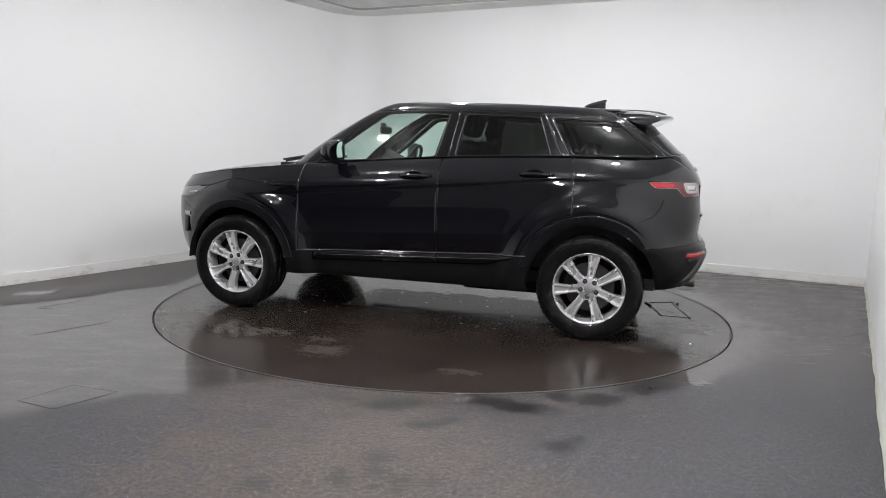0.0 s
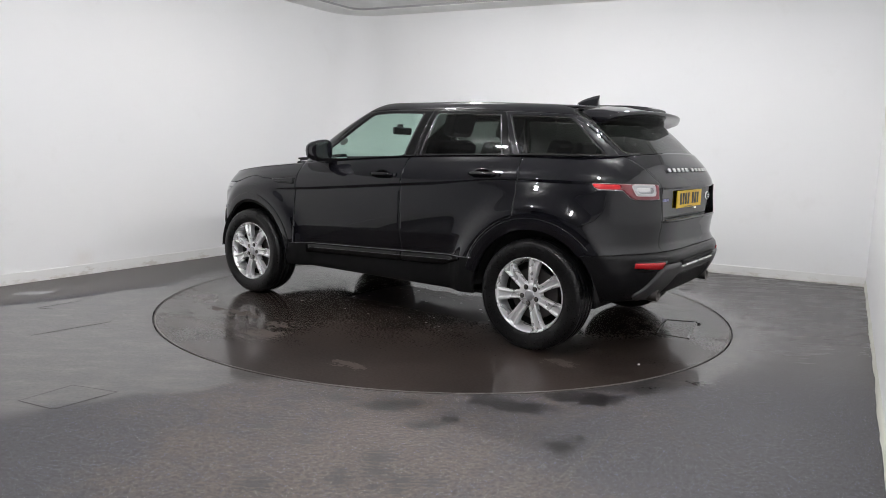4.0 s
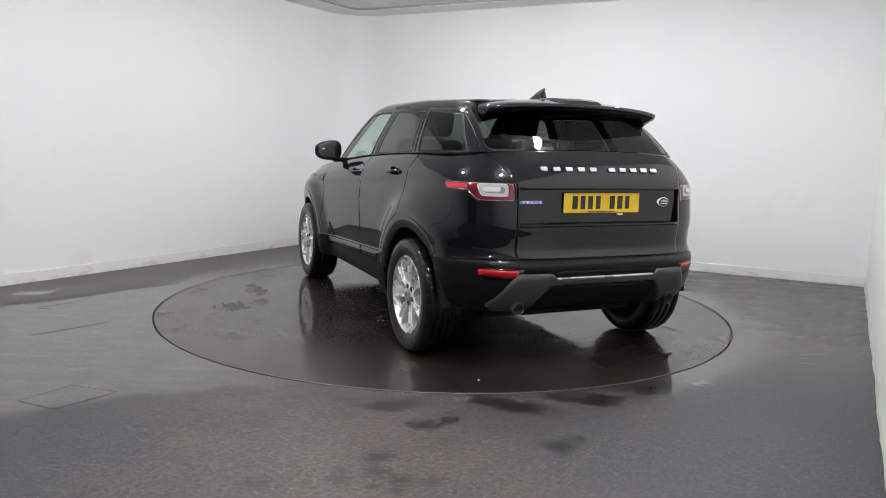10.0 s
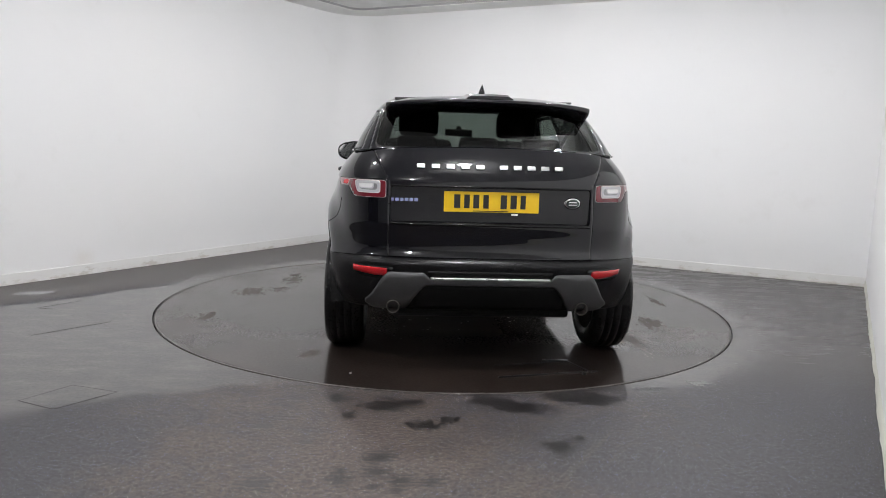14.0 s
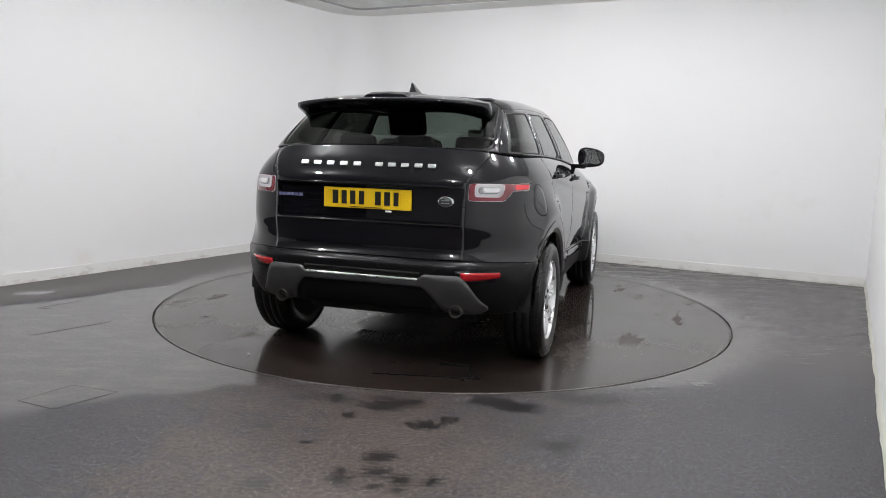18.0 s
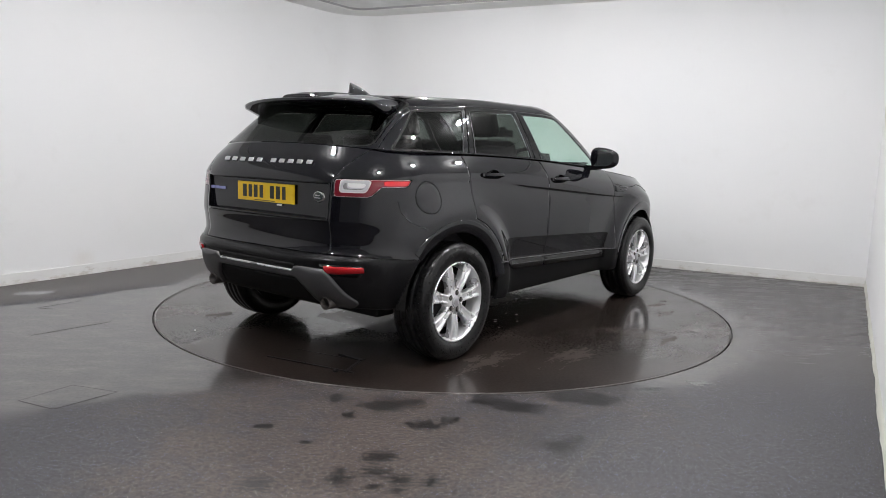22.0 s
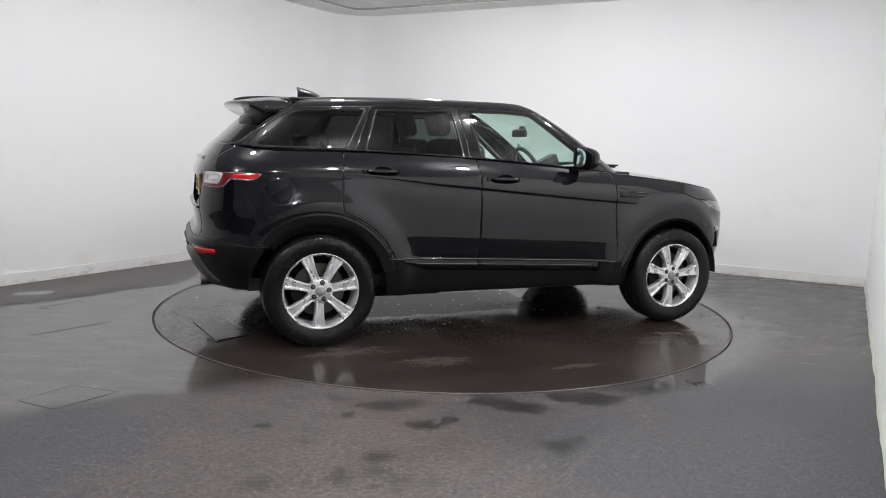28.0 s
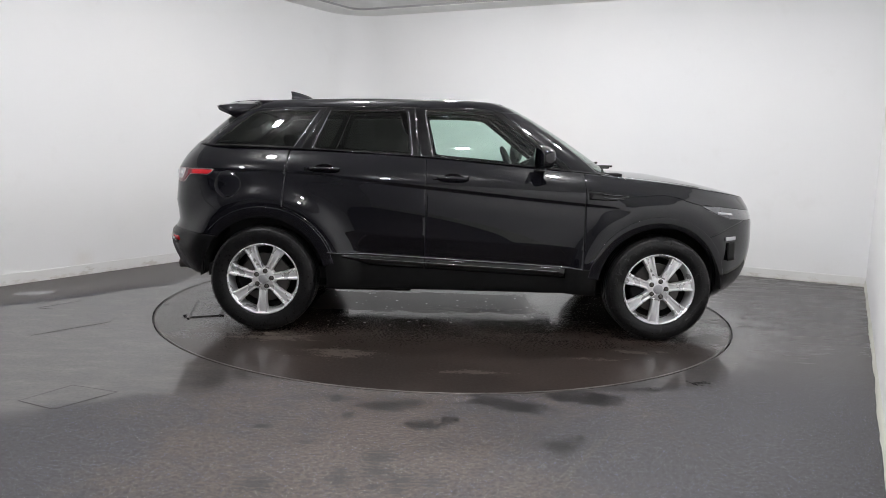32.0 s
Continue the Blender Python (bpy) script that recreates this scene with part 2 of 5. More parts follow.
def disc_coating():
    """Brown-black coating under a film of water, with drier smears."""
    m, n, l, b = shader("wet_turntable_coating", (0.03, 0.026, 0.025), 0.45, 0.0, 0.0, 0.12)
    co = n.new("ShaderNodeTexCoord").outputs["Object"]
    sep = n.new("ShaderNodeSeparateXYZ")
    l.new(co, sep.inputs[0])
    x, y = Field(m, sep.outputs[0]), Field(m, sep.outputs[1])
    big = noise_field(m, co, 1.3, 4)
    mid = noise_field(m, co, 6.0, 6, 0.65, (0.6, 1.0, 1.0))
    fine = noise_field(m, co, 60.0, 4, 0.6)
    clump = noise_field(m, co, 20.0, 5, 0.65, (0.55, 1.2, 1.0))
    pale = (spot_distance(m, co, SMEARS) + (mid - 0.5) * 2.6 + (clump - 0.5) * 3.6 + (fine - 0.5) * 1.6).step(0.62, 0.56)
    # water drops under the car, the wall's reflection in them painted as pale spots
    cells = node(m, "ShaderNodeTexVoronoi", Scale=16.0)
    l.new(co, cells.inputs["Vector"])
    size = n.new("ShaderNodeSeparateColor")
    l.new(cells.outputs["Color"], size.inputs[0])
    under = x.do("ABSOLUTE").step(1.25, 1.0) * y.do("ABSOLUTE").step(0.95, 0.75)
    drops = (Field(m, cells.outputs["Distance"]) - Field(m, size.outputs[0]) * 0.20 + (fine - 0.5) * 0.3).step(0.0, -0.03) * under * mid.step(0.42, 0.50)
    # the water's ragged edge under the car
    shore = (y.do("ABSOLUTE") + (mid - 0.5) * 0.45 + (clump - 0.5) * 0.18 - 0.36).step(0.02, -0.02) * (x + 0.15).do("ABSOLUTE").step(0.95, 0.70)
    colour = blend(m, big.step(0.35, 0.65), (0.0190, 0.0138, 0.0115), (0.0300, 0.0216, 0.0180))
    colour = blend(m, pale * 0.8, colour, (0.066, 0.055, 0.047))
    colour = blend(m, drops * 0.9, colour, (0.46, 0.45, 0.44))
    l.new(colour, b.inputs["Base Color"])
    l.new((fine * 0.2 + 0.38).s, b.inputs["Roughness"])
    l.new((pale.most(shore * 0.75) * -0.80 + 1.0).s, b.inputs["Coat Weight"])
    l.new((big.step(0.38, 0.66) * 0.09 + (mid - 0.45).most(0.0) * 0.30 + (x * x + y * y).step(1.2, 3.4) * 0.07 + 0.04).s, b.inputs["Coat Roughness"])
    b.inputs["Coat IOR"].default_value = 1.34
    bump = node(m, "ShaderNodeBump", Strength=0.18, Distance=0.002)
    l.new((fine * pale + mid * 0.5 + clump * 0.12 - shore * 0.4).s, bump.inputs["Height"])
    l.new(bump.outputs[0], b.inputs["Normal"])
    return m


FLOOR = floor_coating()
DISC = disc_coating()
DARK_GAP = grained("dark_gap", (0.006, 0.006, 0.006), 0.9, 60, 0.0, 0.1)
PAINT, _, _, _b = shader("black_car_paint", (0.0046, 0.0046, 0.0066), 0.4, 0.0, 1.0, 0.0)
_b.inputs["Coat IOR"].default_value = 1.53
_b.inputs["Coat Roughness"].default_value = 0.0
GLOSS_BLACK = shader("gloss_black_trim", (0.006, 0.006, 0.0065), 0.06, 0.0, 0.0, 0.32)[0]
PLASTIC = grained("black_plastic", (0.007, 0.007, 0.0072), 0.5, 400, 0.08, 0.15, 0.0, 0.0, 0.14)
RUBBER = grained("tyre_rubber", (0.0065, 0.0065, 0.0068), 0.32, 90, 0.08, 0.3, 0.0, 0.30, 0.20)
SATIN = grained("satin_black_bumper", (0.0065, 0.0065, 0.0072), 0.30, 300, 0.04, 0.15, 0.0, 0.12, 0.20)
SEAL = shader("rubber_seal", (0.003, 0.003, 0.003), 0.6, 0.0, 0.0, 0.2)[0]
ALLOY = grained("silver_alloy", (0.84, 0.84, 0.85), 0.30, 12, 0.0, 0.03, 0.66)
CHROME = shader("chrome", (0.75, 0.75, 0.76), 0.08, 1.0)[0]
GREY_SKID = grained("grey_skid_plate", (0.075, 0.075, 0.077), 0.42, 200, 0.05, 0.1, 0.3)
CLEAR_GLASS = glass("green_tinted_glass", (0.74, 0.88, 0.82), 0.03)
DARK_GLASS = glass("privacy_glass", (0.105, 0.115, 0.106), 0.018)
REAR_GLASS = glass("tinted_rear_glass", (0.135, 0.145, 0.135), 0.018)
INTERIOR = grained("dark_cabin_trim", (0.015, 0.015, 0.016), 0.7, 150, 0.1, 0.2)
LAMP_RED = shader("dark_red_lens", (0.13, 0.008, 0.016), 0.10, 0.0, 0.8)[0]
LAMP_LINE = shader("pale_lamp_line", (0.55, 0.47, 0.48), 0.2, 0.0, 0.6)[0]
LAMP_GREY = shader("lamp_inner_grey", (0.30, 0.30, 0.31), 0.15, 0.3, 0.8)[0]
RED_LENS = shader("red_lens", (0.50, 0.008, 0.014), 0.12, 0.0, 0.6)[0]
CLEAR_LENS = shader("clear_lens", (0.42, 0.42, 0.44), 0.2, 0.0, 0.8)[0]
PALE_LENS = shader("pale_lens", (0.62, 0.61, 0.62), 0.15, 0.0, 0.8)[0]
HEAD_LENS = shader("headlamp_lens", (0.11, 0.11, 0.12), 0.10, 0.5, 1.0)[0]
YELLOW = grained("yellow_plate", (0.80, 0.52, 0.01), 0.4, 60, 0.0, 0.03)
BADGE = shader("satin_badge_metal", (0.72, 0.72, 0.73), 0.30, 1.0)[0]
MIRROR = shader("mirror_glass", (0.85, 0.86, 0.87), 0.02, 1.0)[0]
INK = shader("black_ink", (0.01, 0.01, 0.01), 0.4)[0]
BLUE_CHROME = shader("blue_silver_badge", (0.42, 0.44, 0.78), 0.25, 0.7)[0]
GREEN_BADGE = shader("dark_badge_field", (0.03, 0.045, 0.04), 0.35)[0]
CHROME_DULL = grained("dull_steel", (0.16, 0.15, 0.14), 0.35, 80, 0.05, 0.2, 0.9)
CAP_GREY = grained("cap_grey", (0.45, 0.45, 0.47), 0.35, 80, 0.02, 0.05, 0.6)
BRAKE = grained("brake_iron", (0.10, 0.095, 0.09), 0.45, 60, 0.1, 0.3, 0.7)
HEADLINING = grained("grey_headlining", (0.10, 0.10, 0.10), 0.9, 200, 0.1, 0.05)
KERB = grained("ivory_sealant", (0.66, 0.66, 0.59), 0.5, 40, 0.3, 0.12)
# water with the bright wall's reflection put into its base colour
WATER = shader("pale_water", (0.20, 0.20, 0.20), 0.04)[0]
PANEL_GREY = grained("dark_panel_paint", (0.02, 0.02, 0.021), 0.5, 50, 0.1, 0.2)
EDGE_METAL = grained("worn_edge_metal", (0.10, 0.09, 0.085), 0.4, 30, 0.1, 0.5, 0.6)
# lighter than the black trim, so that edge lines carry glints in their colour
EDGE_TRIM = shader("bright_edge_trim", (0.16, 0.16, 0.17), 0.12, 0.8)[0]
GREY_WALL = grained("grey_wall_paint", (0.34, 0.34, 0.34), 0.6, 30, 0.05, 0.1)


def scuffed_trim():
    m, n, l, b = shader("scuffed_white_trim", (0.76, 0.76, 0.74), 0.5)
    co = n.new("ShaderNodeNewGeometry").outputs["Position"]
    sep = n.new("ShaderNodeSeparateXYZ")
    l.new(co, sep.inputs[0])
    low = Field(m, sep.outputs[2])
    grime = noise_field(m, co, 6.0, 6, 0.7, (1.0, 1.0, 3.0))
    dirt = (grime + low * -2.2).step(0.42, 0.60)
    l.new(blend(m, dirt * 0.6, (0.76, 0.76, 0.745), (0.48, 0.44, 0.38)), b.inputs["Base Color"])
    return m


SCUFFED = scuffed_trim()

FLOOR_GAP = grained("silted_joint", (0.011, 0.0095, 0.009), 0.6, 60, 0.1, 0.3)
LIGHT = glow("led_panel_light", (1.0, 0.985, 1.005), LAMP_POWER)


# ---- mesh helpers ----
def curve(*pts):
    """A smooth monotone curve through (x, y) pairs; works on arrays."""
    xs, ys = np.array([p[0] for p in pts], float), np.array([p[1] for p in pts], float)
    h, d = np.diff(xs), np.diff(ys) / np.diff(xs)
    m = np.zeros(len(xs))
    m[0], m[-1] = d[0], d[-1]
    for i in range(1, len(xs) - 1):
        if d[i - 1] * d[i] > 0:
            w1, w2 = 2 * h[i] + h[i - 1], h[i] + 2 * h[i - 1]
            m[i] = (w1 + w2) / (w1 / d[i - 1] + w2 / d[i])

    def at(x):
        x = np.clip(np.asarray(x, float), xs[0], xs[-1])
        i = np.clip(np.searchsorted(xs, x) - 1, 0, len(xs) - 2)
        t = (x - xs[i]) / h[i]
        return ((2 * t**3 - 3 * t**2 + 1) * ys[i] + (t**3 - 2 * t**2 + t) * h[i] * m[i]
                + (3 * t**2 - 2 * t**3) * ys[i + 1] + (t**3 - t**2) * h[i] * m[i + 1])
    return at


def finish(ob, material, smooth=True, parent=None, label=""):
    ob.data.materials.append(material)
    if smooth:
        for p in ob.data.polygons:
            p.use_smooth = True
    if parent:
        ob.parent = parent
    if label:
        ob["label"] = label
    return ob


def part(name, bm, material, parent=None, label="", smooth=False, bevel=0.0):
    """Links a bmesh as one mesh object under a thing or a part."""
    me = bpy.data.meshes.new(name)
    bmesh.ops.recalc_face_normals(bm, faces=bm.faces)
    bm.to_mesh(me)
    bm.free()
    ob = finish(new(name, me), material, smooth, parent, label)
    if bevel:
        mod = ob.modifiers.new("bevel", "BEVEL")
        mod.width, mod.segments, mod.limit_method = bevel, 2, "ANGLE"
    return ob


def raw(name, verts, faces, material, parent=None, label="", smooth=False):
    me = bpy.data.meshes.new(name)
    me.from_pydata([tuple(map(float, v)) for v in verts], [], faces)
    return finish(new(name, me), material, smooth, parent, label)


def box(x0, x1, y0, y1, z0, z1, m=None):
    bm = bmesh.new()
    bmesh.ops.create_cube(bm, size=1.0)
    bmesh.ops.transform(bm, verts=bm.verts, matrix=(m or Matrix()) @ Matrix.Translation(((x0 + x1) / 2, (y0 + y1) / 2, (z0 + z1) / 2))
                        @ Matrix.Diagonal((x1 - x0, y1 - y0, z1 - z0, 1)))
    return bm


def merged(*bms):
    """Several bmeshes as one."""
    out = bms[0]
    for b in bms[1:]:
        me = bpy.data.meshes.new("tmp")
        b.to_mesh(me)
        b.free()
        out.from_mesh(me)
        bpy.data.meshes.remove(me)
    return out


def prism(outline, axis, lo, hi):
    """A closed outline of (a, b) pairs, drawn out along an axis from lo to hi."""
    put = {"x": lambda a, b, c: (c, a, b), "y": lambda a, b, c: (a, c, b), "z": lambda a, b, c: (a, b, c)}[axis]
    bm = bmesh.new()
    low = [bm.verts.new(put(a, b, lo)) for a, b in outline]
    high = [bm.verts.new(put(a, b, hi)) for a, b in outline]
    bm.faces.new(low)
    bm.faces.new(high[::-1])
    for i in range(len(outline)):
        j = (i + 1) % len(outline)
        bm.faces.new((low[i], low[j], high[j], high[i]))
    return bm


def lathe(profile, steps=48, axis="y", closed=False):
    """Turns (radius, along) pairs round an axis."""
    bm = bmesh.new()
    rings = []
    for k in range(steps):
        a = 2 * math.pi * k / steps
        ring = []
        for r, h in profile:
            c, s = r * math.cos(a), r * math.sin(a)
            ring.append(bm.verts.new({"y": (c, h, s), "x": (h, c, s), "z": (c, s, h)}[axis]))
        rings.append(ring)
    n = len(profile)
    for k in range(steps):
        A, B = rings[k], rings[(k + 1) % steps]
        for i in range(n if closed else n - 1):
            j = (i + 1) % n
            bm.faces.new((A[i], A[j], B[j], B[i]))
    bmesh.ops.remove_doubles(bm, verts=bm.verts, dist=1e-6)
    return bm


# ---- the room ----
CORNER_NW, CORNER_NE = Vector((-1.33, 4.0)), Vector((4.227, 1.287))
CORNER_SE = CORNER_NE + 11.0 * Vector((-0.488, -0.873))
CORNER_SW = CORNER_NW - 12.0 * Vector((0.527, 0.850))
ROOM_H = 2.96


def wall_run(name, line, material, z0, z1, thick, label="", kind="structure"):
    """An upright slab along a plan line; its thickness lies to the left of the line's direction."""
    pts = [Vector(p) for p in line]
    back = []
    for i, p in enumerate(pts):
        a = (pts[i] - pts[i - 1]).normalized() if i else (pts[1] - pts[0]).normalized()
        b = (pts[i + 1] - pts[i]).normalized() if i < len(pts) - 1 else a
        t = (a + b).normalized()
        back.append(p + Vector((-t.y, t.x)) * thick)
    bm = prism([tuple(p) for p in pts] + [tuple(p) for p in reversed(back)], "z", z0, z1)
    return tagged(part(name, bm, material, None, label), kind=kind)


def arc_corner(a, corner, b, radius, steps=10):
    """Plan points of a rounded corner between the lines a-corner and corner-b."""
    u, v = (a - corner).normalized(), (b - corner).normalized()
    half = math.acos(max(-1, min(1, u.dot(v)))) / 2
    reach = radius / math.tan(half)
    centre = corner + (u + v).normalized() * (radius / math.sin(half))
    p, q = corner + u * reach, corner + v * reach
    a0 = math.atan2(*(p - centre).yx)
    a1 = math.atan2(*(q - centre).yx)
    if a1 - a0 > math.pi:
        a1 -= 2 * math.pi
    if a1 - a0 < -math.pi:
        a1 += 2 * math.pi
    return [centre + radius * Vector((math.cos(a0 + (a1 - a0) * k / steps), math.sin(a0 + (a1 - a0) * k / steps))) for k in range(steps + 1)]


ARC = arc_corner(CORNER_SW, CORNER_NW, CORNER_NE, 0.55, 24)
wall_run("wall_west", [CORNER_SW, ARC[0]], WALL, 0, ROOM_H, 0.15)
bend = wall_run("wall_corner", ARC, WALL, 0, ROOM_H, 0.15)
for face in bend.data.polygons:
    face.use_smooth = abs(face.normal.z) < 0.5
bend.data.set_sharp_from_angle(angle=radians(40))
wall_run("wall_north", [ARC[-1], CORNER_NE], WALL, 0, ROOM_H, 0.15)
wall_run("wall_east", [CORNER_NE, CORNER_SE], WALL, 0, ROOM_H, 0.15)
wall_run("wall_south", [CORNER_SE, CORNER_SW], GREY_WALL, 0, ROOM_H, 0.15)
# where the added dark panel starts along the south wall
PANEL_START = CORNER_SE.lerp(CORNER_SW, 0.58)


def inset(line, d):
    pts = [Vector(p) for p in line]
    out = []
    for i, p in enumerate(pts):
        a = (pts[i] - pts[i - 1]).normalized() if i else (pts[1] - pts[0]).normalized()
        b = (pts[i + 1] - pts[i]).normalized() if i < len(pts) - 1 else a
        t = (a + b).normalized()
        out.append(p + Vector((t.y, -t.x)) * d)
    return out


wall_run("baseboard", inset([CORNER_SW, *ARC, CORNER_NE], 0.014), SCUFFED, 0, 0.095, 0.0135)
outer = [CORNER_SW, *ARC, CORNER_NE, CORNER_SE]
tagged(part("ceiling", prism([tuple(p) for p in outer], "z", ROOM_H, ROOM_H + 0.1), CEIL), kind="structure")

# The floor has a round hole in which the turntable lies.
RADIUS = 2.212


def floor_sheet():
    steps = 128
    bm = bmesh.new()
    inner, low, far = [], [], []
    for k in range(steps):
        a = 2 * math.pi * k / steps
        c, s = math.cos(a), math.sin(a)
        inner.append(bm.verts.new(((RADIUS + 0.011) * c, (RADIUS + 0.011) * s, 0)))
        low.append(bm.verts.new(((RADIUS + 0.011) * c, (RADIUS + 0.011) * s, -0.08)))
        far.append(bm.verts.new((12 * c, 12 * s, 0)))
    for k in range(steps):
        j = (k + 1) % steps
        bm.faces.new((inner[k], inner[j], far[j], far[k]))
        bm.faces.new((low[k], low[j], inner[j], inner[k]))
    bm.faces.new(low)
    return bm


tagged(part("floor", floor_sheet(), FLOOR), kind="structure")

# Flat lamps in the ceiling, in two rows.
ROOM_DIR = Vector((0.527, 0.850))
ROOM_SIDE = Vector((0.850, -0.527))


def led_panel(size=0.10):
    base = new("ceiling_light")
    h = size / 2
    part("housing", box(-h - .015, h + .015, -h - .015, h + .015, -.07, -.04), TRIM, base, bevel=0.004)
    part("hanger", box(-.02, .02, -.02, .02, -.04, 0), TRIM, base)
    part("diffuser", box(-h, h, -h, h, -.100, -.07), LIGHT, base)
    return tagged(base, "white square LED flood lamp hung from the ceiling", "lamp", "ceiling lamps")


first_lamp = led_panel()
lamp_spots = []
for along in (2.3, 0.80, -0.85, -2.5):
    for across in (-1.15, 1.15):
        p = ROOM_DIR * along + ROOM_SIDE * across + Vector((-0.24, -1.42))
        lamp_spots.append(pose(p.x, p.y, ROOM_H - 0.002, 0, 0, 58.2))
first_lamp.matrix_basis = lamp_spots[0]
for m in lamp_spots[1:]:
    copy_thing(first_lamp, m)

# ---- the turntable ----
turntable = tagged(part("turntable", lathe([(0, -0.03), (RADIUS, -0.03), (RADIUS, -0.004), (RADIUS - 0.004, 0), (0, 0)], 128, "z"), DISC),
                   "round dark wet turntable set flush in the floor", "turntable")
part("edge_ring", lathe([(RADIUS - 0.012, 0.0), (RADIUS - 0.010, 0.0018), (RADIUS - 0.002, 0.0018), (RADIUS + 0.0005, -0.001)], 128, "z"), EDGE_METAL, turntable, "worn metal edge ring", True)


# ---- the car: its skin as stacked plan outlines ----
Z0 = 0.25
belt = curve((-2.2, 1.236), (-1.5, 1.228), (-1.05, 1.221), (-0.35, 1.197), (0.37, 1.150), (0.68, 1.125), (1.08, 1.085), (1.5, 1.038), (1.9, 0.963), (2.1, 0.905), (2.25, 0.85))
nose_x = curve((0, 1.99), (0.1, 2.085), (0.2, 2.14), (0.4, 2.185), (0.6, 2.20), (0.8, 2.195), (0.93, 2.17), (1, 2.13))
tail_x = curve((0.25, -1.86), (0.36, -1.965), (0.45, -2.032), (0.55, -2.075), (0.63, -2.092), (0.68, -2.056), (0.72, -2.040), (0.78, -2.044), (0.85, -2.053), (0.95, -2.044), (1.06, -2.032), (1.15, -1.985), (1.24, -1.905))
side_y = curve((0, 0.848), (0.1, 0.880), (0.25, 0.894), (0.45, 0.899), (0.7, 0.904), (0.80, 0.902), (0.88, 0.880), (0.95, 0.838), (1, 0.797))
cabin_nose = curve((0, 1.085), (0.5, 0.71), (0.85, 0.425), (0.95, 0.33), (1, 0.25))
cabin_tail = curve((0, -1.90), (0.5, -1.76), (0.85, -1.63), (1, -1.54))
cabin_y = curve((0, 0.80), (0.2, 0.772), (0.5, 0.718), (0.77, 0.662), (0.88, 0.632), (0.95, 0.60), (1, 0.555))
roof_z = curve((-1.95, 1.495), (-1.6, 1.53), (-1.1, 1.562), (-0.5, 1.58), (0.0, 1.58), (0.3, 1.565))
WHEELS = (1.33, -1.33)
AXLE_Z = 0.355
NF, MF, NR, MR = 6.2, 2.3, 8.0, 4.5
shoulder = curve((-2.2, 1.079), (-1.82, 1.082), (-1.19, 1.080), (-0.453, 1.018), (0.8, 0.915), (1.2, 0.89))


def outline(xf, xr, hw, nf, mf, nr, mr, count):
    """Half a plan outline, from the tail's middle round the left side to the nose's middle, evenly spaced."""
    u = np.concatenate([1 - np.linspace(0, 0.3, 200)[:-1] ** 3, np.linspace(1 - 0.027, 0, 200)])
    rear = np.stack([xr * u, hw * np.maximum(0, 1 - u ** nr) ** (1 / mr)], 1)
    front = np.stack([xf * u, hw * np.maximum(0, 1 - u ** nf) ** (1 / mf)], 1)[::-1]
    pts = np.concatenate([rear, front[1:]])
    run = np.concatenate([[0], np.cumsum(np.hypot(*np.diff(pts, axis=0).T))])
    s = np.linspace(0, run[-1], count)
    return np.stack([np.interp(s, run, pts[:, 0]), np.interp(s, run, pts[:, 1])], 1)


